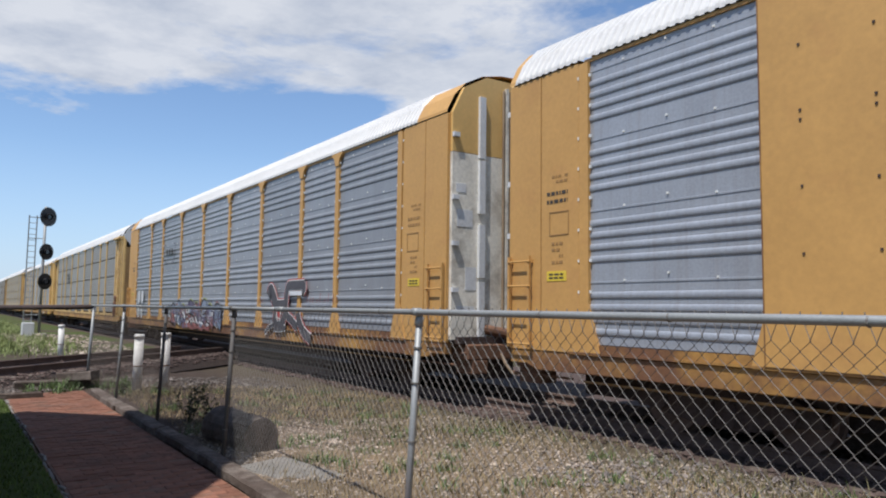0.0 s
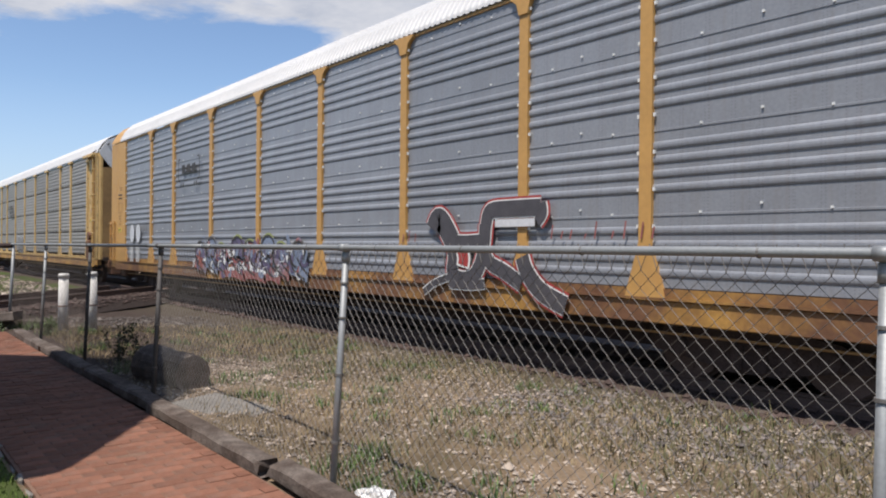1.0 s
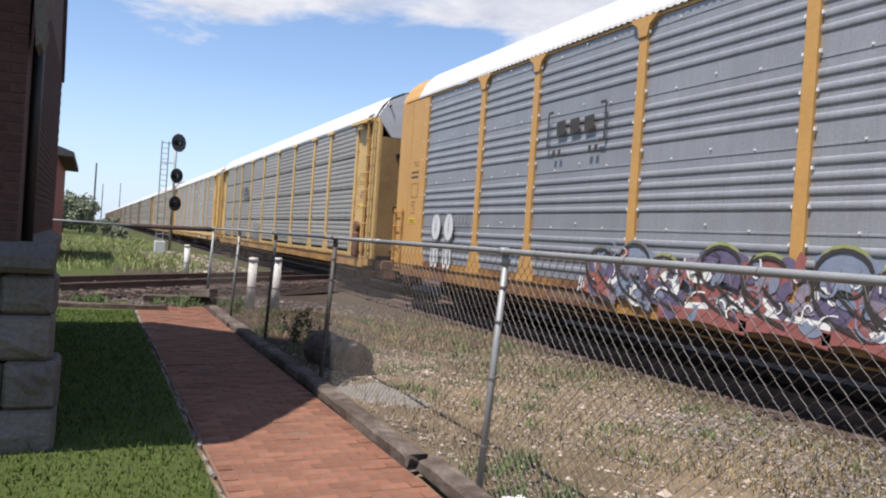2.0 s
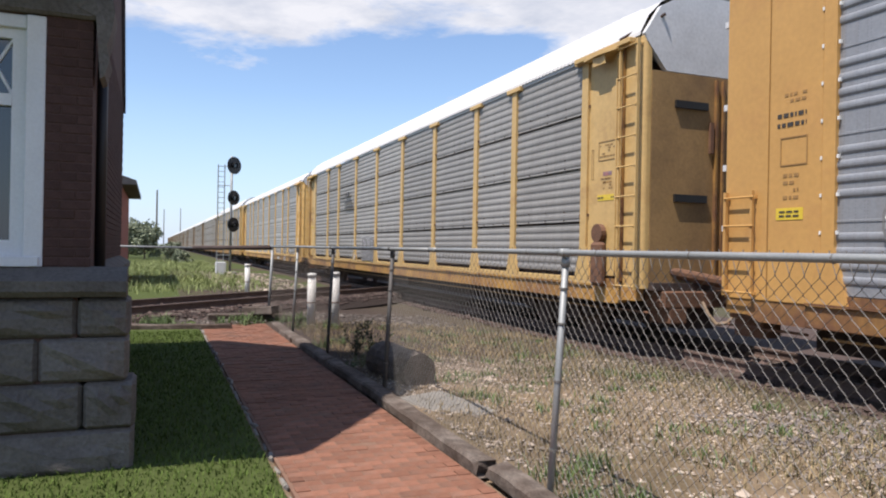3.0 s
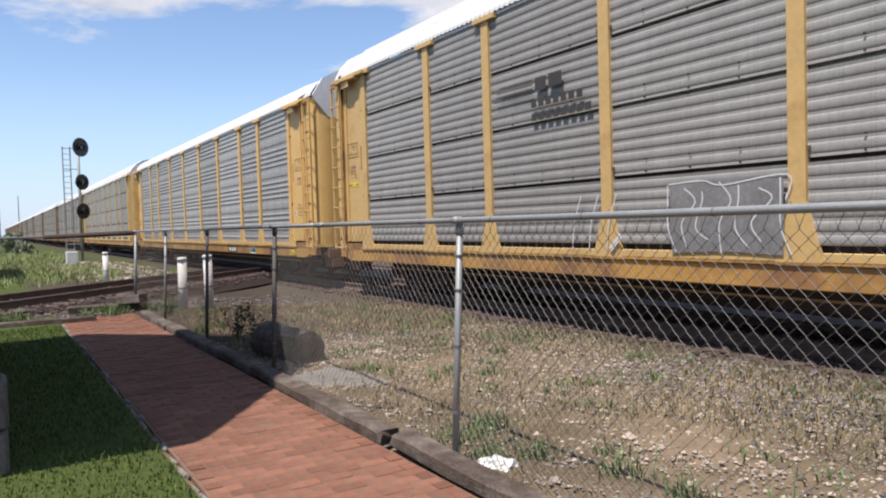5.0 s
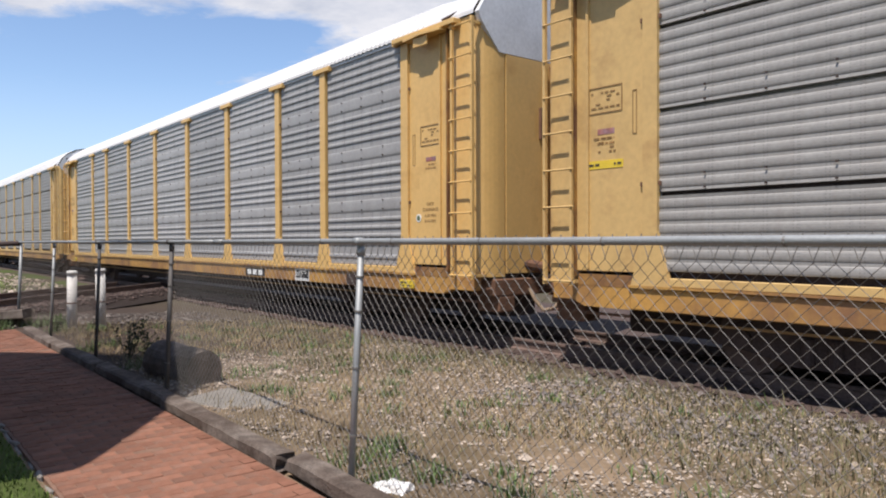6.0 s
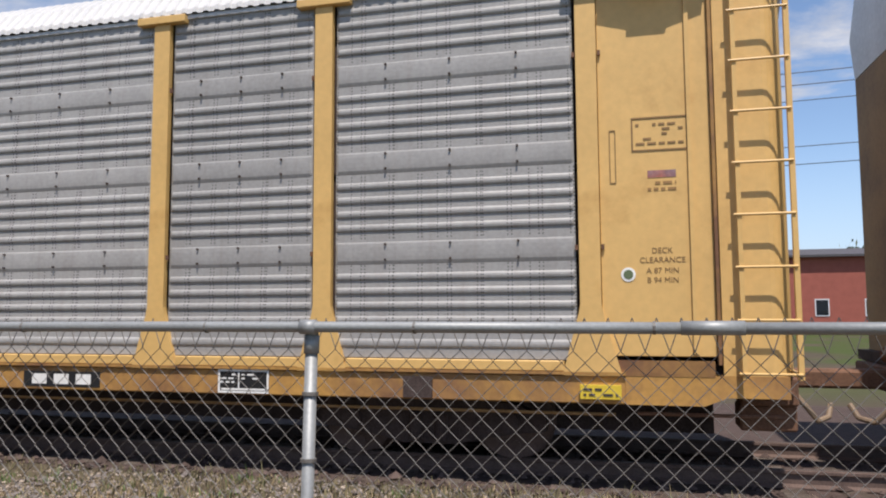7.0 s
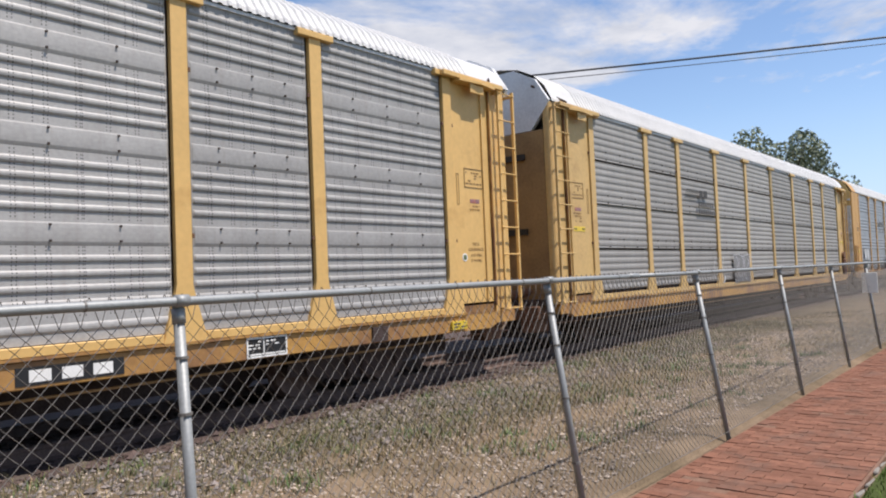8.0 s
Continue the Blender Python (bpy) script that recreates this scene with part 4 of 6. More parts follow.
# ---- signal ----
def build_signal():
    e = thing("railway_signal", "tall railway signal with three round black heads", "railway signal", (-43.3, 4.25, -0.2))
    part("mast", tube((0, -0.10, 0), (0, -0.10, 6.9), 0.07, n=10), GALV, e, smooth=True)
    part("footing", box(-0.35, 0.35, -0.45, 0.25, -0.1, 0.25, bevel=0.03), CONCRETE, e)
    part("cabinet", box(-0.3, 0.3, -0.9, -0.35, 0.0, 0.8, bevel=0.02), END_GREY, e, "grey equipment cabinet")
    for s in (0, 1):
        part("ladder_rail", tube((-0.05, -0.48 - s * 0.36, 0.4), (-0.05, -0.48 - s * 0.36, 6.4), 0.03, n=6), GALV, e)
    for k in range(20):
        part("rung", tube((-0.05, -0.84, 0.6 + k * 0.3), (-0.05, -0.48, 0.6 + k * 0.3), 0.016, n=6), GALV, e)
    for z in (1.2, 3.2, 5.2, 6.3):
        part("stay", tube((-0.05, -0.84, z), (0, -0.1, z), 0.022, n=6), GALV, e)
    for z in (6.35, 4.5, 2.95):
        r = 0.5 if z > 6 else 0.42
        bm = bmesh.new()
        add_tube(bm, (0.18, 0.0, z), (0.22, 0.03, z), r, n=28)
        add_tube(bm, (-0.25, -0.05, z), (0.18, 0.0, z), 0.24, n=16)
        head = part("signal_head", bm, BLACK, e, "round black signal target")
        part("hood", tube((0.22, 0.03, z + 0.02), (0.55, 0.06, z - 0.02), 0.15, n=14, caps=False), BLACK, head)
        part("lens", tube((0.222, 0.03, z), (0.235, 0.03, z), 0.11, n=16), GLASS, head)


build_signal()


# ---- trees, poles, far things ----
def build_tree(x, y, h, spread, seed, leaf=0.16, n=2600, low=0.2, leaves=None):
    rng = np.random.default_rng(seed)
    e = thing("tree", "leafy green tree beyond the railway line", "tree", (x, y, -0.2), "trees")
    bm = bmesh.new()
    add_tube(bm, (0, 0, 0), (0.1, 0, h * 0.55), h * 0.028, n=8, r2=h * 0.014)
    tips = []
    for i in range(9):
        a, z0 = rng.uniform(0, 6.28), h * rng.uniform(0.2, 0.5)
        tip = (math.cos(a) * spread * rng.uniform(0.4, 0.75), math.sin(a) * spread * rng.uniform(0.4, 0.75), h * rng.uniform(0.45, 0.92))
        add_tube(bm, (0.05, 0, z0), tip, h * 0.011, n=6, r2=h * 0.003)
        tips.append(tip)
    part("trunk", bm, BARK, e)
    centres = [(np.array(t), spread * rng.uniform(0.22, 0.42)) for t in tips] + [(np.array((rng.normal(0, spread * 0.4), rng.normal(0, spread * 0.4), h * rng.uniform(low + 0.1, 0.85))), spread * rng.uniform(0.2, 0.4)) for _ in range(14)]
    vs, fs = [], []
    for i in range(n):
        c, r = centres[rng.integers(len(centres))]
        d = rng.normal(size=3)
        d /= np.linalg.norm(d)
        p = c + d * r * rng.uniform(0.35, 1.05) ** 0.6
        if p[2] < h * low:
            continue
        u = rng.normal(size=3); u /= np.linalg.norm(u)
        w = np.cross(u, rng.normal(size=3)); w /= np.linalg.norm(w)
        s = leaf * rng.uniform(0.6, 1.4)
        k = len(vs)
        vs += [tuple(p - u * s), tuple(p + w * s * 0.5), tuple(p + u * s), tuple(p - w * s * 0.5)]
        fs.append((k, k + 1, k + 2, k + 3))
    crown = pydata("crown", vs, fs, leaves or LEAF, e)
    return e


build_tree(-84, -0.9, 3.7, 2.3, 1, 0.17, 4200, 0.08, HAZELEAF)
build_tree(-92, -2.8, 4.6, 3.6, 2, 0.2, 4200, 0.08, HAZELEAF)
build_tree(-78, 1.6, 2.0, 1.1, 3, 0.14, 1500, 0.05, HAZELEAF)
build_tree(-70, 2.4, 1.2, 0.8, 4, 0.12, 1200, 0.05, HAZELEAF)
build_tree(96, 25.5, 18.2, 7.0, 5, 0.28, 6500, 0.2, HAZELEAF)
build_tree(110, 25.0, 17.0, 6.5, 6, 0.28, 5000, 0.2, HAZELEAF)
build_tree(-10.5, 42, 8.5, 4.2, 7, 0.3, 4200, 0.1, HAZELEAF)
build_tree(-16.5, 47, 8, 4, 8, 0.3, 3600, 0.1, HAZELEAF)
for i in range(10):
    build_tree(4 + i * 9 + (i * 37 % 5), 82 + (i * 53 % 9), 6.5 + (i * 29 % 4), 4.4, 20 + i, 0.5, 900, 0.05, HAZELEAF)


def build_pole(x, y, h, arms=True):
    e = thing("utility_pole", "weathered wooden utility pole", "utility pole", (x, y, -0.2), "utility poles")
    part("pole", tube((0, 0, 0), (0, 0, h), 0.15, n=10, r2=0.10), BARK, e)
    if arms:
        arm = part("crossarm", box(-0.06, 0.06, -1.1, 1.1, h - 0.7, h - 0.58), BARK, e)
        for s in (-1, -0.4, 0.4, 1):
            part("insulator", tube((0, s, h - 0.58), (0, s, h - 0.44), 0.05, n=8), GLASS, arm)


build_pole(-116, 0.3, 9.8, False)
build_pole(-230, 2.5, 12, False)
build_pole(-260, 8.0, 14, False)
build_pole(19, 26, 10)
build_pole(-40, 26, 10)
build_pole(37.6, -14.2, 10)


def build_wire(a, b, sag, r=0.014):
    a, b = Vector(a), Vector(b)
    cu = bpy.data.curves.new("overhead_wire", "CURVE")
    cu.dimensions, cu.bevel_depth, cu.bevel_resolution = "3D", r, 1
    sp = cu.splines.new("POLY")
    sp.points.add(16)
    for i in range(17):
        t = i / 16
        p = a.lerp(b, t)
        sp.points[i].co = (p.x, p.y, p.z - 4 * sag * t * (1 - t), 1)
    cu.materials.append(BLACK)
    ob = new("overhead_wire", cu)
    tagged(ob, "thin black overhead wire between utility poles", "wire", "overhead wires")


for z, dy in ((9.9, 0), (9.2, -1.0), (9.2, 1.0), (7.4, 0), (6.8, 0)):
    build_wire((19, 26 + dy, z), (-40, 26 + dy, z), 0.7)
build_wire((19, 26, 9.5), (37.6, -14.2, 9.5), 0.3, 0.035)
build_wire((19.1, 26, 9.3), (37.7, -14.2, 9.3), 0.3, 0.015)


def build_house(name, label, x0, x1, y0, y1, h, wallmat, roofh, over=0.5):
    e = thing(name, label, "building", ((x0 + x1) / 2, (y0 + y1) / 2, -0.2))
    w, d = (x1 - x0) / 2, (y1 - y0) / 2
    part("wall", box(-w, w, -d, d, 0, h), wallmat, e)
    part("roof", prism([(-d - over, h - 0.05), (d + over, h - 0.05), (d + over, h + 0.12), (0, h + roofh), (-d - over, h + 0.12)], "x", -w - over, w + over), SHINGLE, e)
    n = max(int(w * 2 / 3.2), 1)
    for i in range(n):
        x = -w + (i + 0.5) * 2 * w / n
        win = part("window", box(x - 0.5, x + 0.5, -d - 0.04, -d - 0.005, 1.1, 2.4), WHITEWOOD, e)
        part("pane", box(x - 0.42, x + 0.42, -d - 0.05, -d - 0.045, 1.18, 2.32), GLASS, win)
    return e


build_house("brick_depot", "low red brick depot with a dark overhanging roof", -40, -31, -9, -1.15, 4.1, REDWALL, 1.6, 0.55)
build_house("red_warehouse", "long low dark red warehouse beyond the tracks", 6, 40, 60, 72, 5.6, REDWALL, 1.0)

# ---- the train ----
PANELS = [2.77, 2.0, 2.81, 2.81, 2.81, 2.81, 2.81, 2.0, 2.77]
EDGES = [-sum(PANELS) / 2 + sum(PANELS[:i]) for i in range(10)]
PZ0, PZ1 = 1.13, 4.95  # foot and head of the side sheets
END = 13.68  # half a car's length


def sheet_profile(style):
    """Depth of a side sheet by height: ribs, flat bands and laps."""
    pts = []

    def rib(z, h=0.09, d=0.018):
        for k in range(7):
            a = math.pi * k / 6
            pts.append((z + h / 2 - h / 2 * math.cos(a), d * math.sin(a)))
    hgt = PZ1 - PZ0
    if style == "A":
        mod = hgt / 4
        for m in range(4):
            z = m * mod
            pts.append((z, 0.0))
            if m:
                for k in range(7):
                    a = math.pi * k / 6
                    pts.append((z + 0.03 + 0.10 - 0.10 * math.cos(a), 0.010 + 0.007 * math.sin(a)))
            else:
                rib(z + 0.10)
            pts.append((z + 0.235, 0.0))
            for k in range(4):
                rib(z + 0.345 + k * 0.148, 0.078, 0.021)
        pts.append((hgt, 0.0))
    elif style == "C":
        mod = hgt / 4
        for m in range(4):
            z = m * mod
            pts.append((z, 0.0))
            for k in range(4):
                rib(z + 0.115 + k * 0.16, 0.095, 0.020)
            pts += [(z + 0.80, 0.0), (z + 0.803, 0.008), (z + 0.825, 0.008), (z + 0.828, 0.0)]
        pts.append((hgt, 0.0))
    else:
        mod = hgt / 4
        for m in range(4):
            z = m * mod
            if m:
                pts += [(z - 0.022, 0.006), (z - 0.020, -0.09), (z + 0.026, -0.09), (z + 0.028, 0.006)]
            for k in range(6):
                rib(z + 0.065 + k * 0.145, 0.105, 0.013)
        pts.append((hgt, 0.0))
    return pts


def sheet_mesh(width, style):
    bm = bmesh.new()
    prof = sheet_profile(style)
    cols = []
    for x, flat in ((-width / 2, True), (-width / 2 + 0.03, False), (width / 2 - 0.03, False), (width / 2, True)):
        cols.append([bm.verts.new((x, -(0.0 if flat else d), z)) for z, d in prof])
    for a, b in zip(cols[:-1], cols[1:]):
        for i in range(len(prof) - 1):
            bm.faces.new((a[i], b[i], b[i + 1], a[i + 1]))
    # a turned-in edge gives the sheet its thickness
    for col in (cols[0], cols[-1]):
        back = [bm.verts.new((v.co.x, 0.05, v.co.z)) for v in (col[0], col[-1])]
        bm.faces.new([col[i] for i in range(len(col))] + [back[1], back[0]])
    bmesh.ops.recalc_face_normals(bm, faces=bm.faces[:])
    return bm


def roof_mesh(x0, x1, ribbed=True, crown=1.0):
    half = [(-SIDE - 0.03, 5.0), (-SIDE - 0.02, 5.06), (-1.42, 5.34), (-1.18, 5.58), (-0.8, 5.77), (-0.35, 5.86)]
    half = [(y, 5.06 + (z - 5.06) * crown if z > 5.06 else z) for y, z in half]
    prof = half + [(0, 5.06 + 0.82 * crown)] + [(-y, z) for y, z in half[::-1]]
    xs = []
    x = x0
    step = 0.14 if ribbed else 2.0
    while x < x1 - 0.01:
        if ribbed:
            xs += [(x, 0.0), (x + 0.06, 0.0), (x + 0.08, 0.026), (x + 0.12, 0.026)]
        else:
            xs += [(x, 0.0)]
        x += step
    xs = [q for q in xs if q[0] < x1 - 0.02] + [(x1, 0.0)]
    vs, fs = [], []
    for x, d in xs:
        for y, z in prof:
            vs.append((x, y * (1 + d * 0.45), z + d * (0.3 if abs(y) > 1.5 else 1)))
    n = len(prof)
    for i in range(len(xs) - 1):
        for j in range(n - 1):
            fs.append((i * n + j, (i + 1) * n + j, (i + 1) * n + j + 1, i * n + j + 1))
    return vs, fs


def stencil(car_part, x0, x1, z0, z1, y, lines, material, density=0.7, seed=0):
    """Rows of small bars for writing too small to read."""
    rng = np.random.default_rng(seed)
    bm = bmesh.new()
    h = (z1 - z0) / (lines * 2.3)
    for i in range(lines):
        z = z1 - (i + 0.5) * (z1 - z0) / lines
        x = x0
        while x < x1:
            w = rng.uniform(0.025, 0.09)
            if rng.random() < density:
                add_box(bm, x, min(x + w, x1), y - 0.003, y + 0.001, z - h / 2, z + h / 2)
            x += w + 0.025
    if not bm.verts:
        add_box(bm, x0, x1, y - 0.003, y + 0.001, z0, z1)
    ob = part("stencil", bm, material, car_part)
    ob["kind"] = "stuff"
    return ob


def frame_box(bm, x0, x1, z0, z1, y, t=0.014):
    for a in ((x0, x1, z0, z0 + t), (x0, x1, z1 - t, z1), (x0, x0 + t, z0 + t, z1 - t), (x1 - t, x1, z0 + t, z1 - t)):
        add_box(bm, a[0], a[1], y - 0.004, y + 0.001, a[2], a[3])
    return bm


def build_running_gear(car):
    sets = []
    proto_frame = None
    for c in (-10.05, 10.05):
        for s in (-1, 1):
            if proto_frame is None:
                pts = [(-1.25, 0.50), (-1.25, 0.36), (-0.95, 0.33), (-0.55, 0.26), (-0.3, 0.2), (0.3, 0.2), (0.55, 0.26), (0.95, 0.33), (1.25, 0.36), (1.25, 0.50), (0.95, 0.62), (0.45, 0.70), (-0.45, 0.70), (-0.95, 0.62)]
                bm = prism(pts, "y", -0.07, 0.07)
                for sp in (-0.14, 0.14):
                    add_tube(bm, (sp, -0.09, 0.24), (sp, -0.09, 0.52), 0.07, n=10)
                for ax in (-0.87, 0.87):
                    add_tube(bm, (ax, -0.13, 0.44), (ax, 0.1, 0.44), 0.11, n=12)
                proto_frame = part("truck_frame", bm, DARK, car, "grimy cast truck side frame")
                proto_frame.matrix_basis = pose(c, s * 1.0, 0)
            else:
                again(proto_frame, pose(c, s * 1.0, 0, 0, 0, 0 if s < 0 else 180))
        part("bolster", box(c - 0.2, c + 0.2, -0.95, 0.95, 0.45, 0.75), DARK, car)
        for ax in (-0.87, 0.87):
            if not sets:
                bm = bmesh.new()
                add_tube(bm, (0, -1.0, 0), (0, 1.0, 0), 0.08, n=12)
                for s in (-1, 1):
                    add_tube(bm, (0, s * 0.70, 0), (0, s * 0.83, 0), 0.42, n=28)
                    add_tube(bm, (0, s * 0.68, 0), (0, s * 0.70, 0), 0.45, n=28)
                    add_tube(bm, (0, s * 0.83, 0), (0, s * 0.85, 0), 0.16, n=16)
                    for q in range(4):
                        a = q * math.pi / 2
                        add_tube(bm, (0.28 * math.cos(a), s * 0.825, 0.28 * math.sin(a)), (0.28 * math.cos(a), s * 0.842, 0.28 * math.sin(a)), 0.05, n=8)
                ws = part("wheelset", bm, RAILSTEEL, car, "rusty steel wheels on an axle")
            else:
                ws = again(sets[0], pose(0, 0, 0), car)
            ws.matrix_basis = pose(c + ax, 0, 0.45)
            sets.append(ws)
    for s in (-1, 1):
        bm = bmesh.new()
        add_box(bm, s * 13.1 - 0.55, s * 13.1 + 0.55, -0.14, 0.14, 0.70, 0.98)
        add_box(bm, s * 13.95 - 0.32, s * 13.95 + 0.32, -0.13, 0.13, 0.76, 0.96, bevel=0.03)
        part("coupler", bm, RUST, car, "rusty coupler")
        lo, hi = sorted((s * 13.15, s * 13.66))
        bm = box(lo, hi, -1.25, 1.25, 0.70, 0.97, bevel=0.02)
        add_box(bm, lo, hi, -1.15, -0.8, 0.45, 0.70, bevel=0.02)
        add_tube(bm, (s * 13.3, -1.1, 1.3), (s * 13.75, -0.2, 1.12), 0.09, n=10)
        part("end_beam", bm, RUST, car, "rust-brown end beam and draft gear")
        bm = bmesh.new()
        pts = [Vector((s * 13.72, -0.55, 0.80)), Vector((s * 13.86, -0.56, 0.62)), Vector((s * 13.98, -0.50, 0.47)), Vector((s * 14.1, -0.40, 0.50)), Vector((s * 14.15, -0.3, 0.62))]
        for a, b in zip(pts[:-1], pts[1:]):
            add_tube(bm, a, b, 0.028, n=8)
        part("air_hose", bm, FADED, car, "grimy tan rubber air hose")
        bm = bmesh.new()
        add_tube(bm, (s * 13.6, -1.35, 0.82), (s * 13.6, 0.0, 0.82), 0.018, n=6)
        add_tube(bm, (s * 13.5, -1.40, 0.62), (s * 12.2, -1.40, 0.62), 0.018, n=6)
        part("cut_lever", bm, RUST, car)
    return sets


def build_ladder(car, x, s, zs, width, material, label, stile_out=0.12):
    """Rungs on stand-off stiles on the near and the far side sheet."""
    bm = bmesh.new()
    y = -SIDE - stile_out
    z0, z1 = min(zs) - 0.05, max(zs) + 0.08
    xo = x + s * width
    add_box(bm, min(xo, xo + s * 0.045), max(xo, xo + s * 0.045), y, y + 0.05, z0, z1)
    add_box(bm, min(x, x + s * 0.04), max(x, x + s * 0.04), y, y + 0.04, z0, z1)
    for z in (zs[0], zs[-1]):
        add_box(bm, x - 0.02, x + 0.02, y + 0.04, -SIDE + 0.02, z - 0.02, z + 0.02)
        add_box(bm, xo - 0.02, xo + 0.02, y + 0.04, -SIDE + 0.35, z - 0.02, z + 0.02)
    lad = part("ladder", bm, material, car, label)
    rung = None
    for z in zs:
        if rung is None:
            rung = part("rung", tube((-width / 2 - 0.03, 0, 0), (width / 2 + 0.03, 0, 0), 0.013, n=8), material, lad)
            rung.matrix_basis = pose(x + s * width / 2, y - 0.004, z)
        else:
            again(rung, pose(x + s * width / 2, y - 0.004, z))


def raise_body(car, k):
    """Makes the body above the sill taller; the running gear stays as it is."""
    done = set()

    def grow(o, top):
        z = o.matrix_basis.translation.z
        o.matrix_basis.translation.z = 1 + (z - 1) * k if top else z * k
        if o.data and o.data.name not in done:
            done.add(o.data.name)
            for v in o.data.vertices:
                v.co.z *= k
        for c in o.children:
            grow(c, False)
    for o in list(car.children):
        if o.data and max(v.co.z for v in o.data.vertices) + o.matrix_basis.translation.z > 1.9:
            grow(o, True)
        elif o.name.startswith("end_ladder") or "ladder" in o.name:
            grow(o, True)


def build_car(style, name="autorack_car"):
    paint, sheetmat = {"A": (YELLOW, ZINC), "E": (FADED, ZINC_DULL), "D": (PALEYELLOW, ZINC_DULL), "C": (ORANGE, ZINC_BLUE)}[style]
    labels = {"E": "weathered brown-grey autorack railcar with dull ribbed sheets and white roof", "A": "yellow autorack railcar with ribbed galvanised side sheets and white roof",
              "D": "yellow autorack railcar with lapped grey side sheets and white roof",
              "C": "orange-yellow autorack railcar with blue-grey ribbed sheets and white roof"}
    car = thing(name, labels[style], "railcar", (0, TRACK_Y, 0), "autorack train")
    crown = 0.80 if style == "A" else 1.0
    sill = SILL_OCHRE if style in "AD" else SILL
    end = END - {"A": 0.0, "D": 0.2, "E": 0.1, "C": 0.15}[style]
    cut = END - end
    # underframe
    part("deck", box(-END + 0.1, END - 0.1, -1.40, 1.40, 0.98, 1.10), DARK, car)
    part("centre_sill", box(-13.0, 13.0, -0.33, 0.33, 0.28, 0.97), DARK, car, "dark centre sill")
    for s in (-1, 1):
        y0, y1 = (-SIDE - 0.01, -1.41) if s < 0 else (1.41, SIDE + 0.01)
        bm = box(-12.1, 12.1, y0, y1, 0.72, 0.985, bevel=0.012)
        add_box(bm, -12.1, 12.1, y0 - 0.03 if s < 0 else y0, y1 if s < 0 else y1 + 0.03, 0.992, 1.02)
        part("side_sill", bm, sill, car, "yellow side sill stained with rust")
        for e in (-1, 1):
            pts = [(12.1, 0.72), (12.1, 1.0), (end - 0.15, 1.0), (end - 0.15, 0.80), (13.0, 0.80), (12.8, 0.72)]
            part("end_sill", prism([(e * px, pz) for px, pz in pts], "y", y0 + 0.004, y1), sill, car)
    # brake gear seen in the dark below
    bm = box(-2.2, 0.4, -0.95, -0.45, 0.40, 0.80, bevel=0.03)
    part("brake_gear", bm, DARK, car)
    part("brake_pipe", tube((-12, -1.38, 0.60), (12, -1.38, 0.60), 0.016, n=6), TAN, car, "thin tan brake pipe under the sill")
    # side sheets
    protos = {}
    for i, w in enumerate(PANELS):
        c = (EDGES[i] + EDGES[i + 1]) / 2
        key = round(w, 2)
        if key not in protos:
            protos[key] = part("side_sheet", sheet_mesh(w - (0.27 if style == "A" else 0.10), style), sheetmat, car)
            protos[key].matrix_basis = pose(c, -SIDE + 0.015, PZ0)
        else:
            again(protos[key], pose(c, -SIDE + 0.015, PZ0))
        bm = box(EDGES[i] + 0.26, EDGES[i + 1] - 0.26, -SIDE - 0.035, -SIDE + 0.02, 1.022, PZ0 - 0.008, bevel=0.008)
        if style != "C":
            part("rub_strip", bm, paint, car)
        else:
            bm.free()
            part("rub_strip", box(EDGES[i] + 0.2, EDGES[i + 1] - 0.2, -SIDE - 0.012, -SIDE + 0.02, 1.022, PZ0 - 0.008), SILL, car)
    part("far_side_wall", box(EDGES[0], EDGES[-1], SIDE - 0.04, SIDE, 1.02, 4.98), sheetmat, car)
    # Added dark sheets stand in for the shaded interior behind the panel gaps.
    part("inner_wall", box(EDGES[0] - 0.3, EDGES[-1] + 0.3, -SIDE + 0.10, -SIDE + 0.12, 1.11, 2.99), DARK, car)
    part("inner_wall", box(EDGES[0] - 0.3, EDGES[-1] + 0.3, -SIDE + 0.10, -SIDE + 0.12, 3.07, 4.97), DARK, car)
    part("inner_deck", box(-END + 0.4, END - 0.4, -1.42, 1.45, 3.0, 3.06), DARK, car)
    # posts
    pw = 0.10 if style != "C" else 0.085
    proto = None
    for i, x in enumerate(EDGES):
        if proto is None:
            pts = [(-0.27, 0.985), (-0.27, 1.02), (-0.235, 1.14), (-pw - 0.015, 1.58), (-pw, 1.66), (-pw, PZ1), (pw, PZ1), (pw, 1.66), (pw + 0.015, 1.58), (0.235, 1.14), (0.27, 1.02), (0.27, 0.985)]
            bm = prism(pts, "y", -SIDE - 0.038, -SIDE + 0.03)
            proto = part("side_post", bm, paint, car)
            proto.matrix_basis = pose(x, 0, 0)
        else:
            again(proto, pose(x, 0, 0))
    head = None
    for x in (EDGES if style != "C" else EDGES[1:-1]):
        if head is None:
            if style == "C":
                bm = prism([(-0.085, 4.70), (-0.13, 4.86), (-0.26, 4.95), (-0.26, 4.985), (0.26, 4.985), (0.26, 4.95), (0.13, 4.86), (0.085, 4.70)], "y", -SIDE - 0.06, -SIDE + 0.02)
            else:
                bm = box(-0.31, 0.31, -SIDE - 0.075, -SIDE + 0.02, 4.90, 4.99, bevel=0.008)
            head = part("post_head", bm, paint, car)
            head.matrix_basis = pose(x, 0, 0)
        else:
            again(head, pose(x, 0, 0))
    part("top_chord", box(EDGES[0], EDGES[-1], -SIDE - 0.012, -SIDE + 0.06, 4.952, 4.995), END_GREY if style != "C" else paint, car)
    # roof
    v, f = roof_mesh(-12.4, 12.4, True, crown)
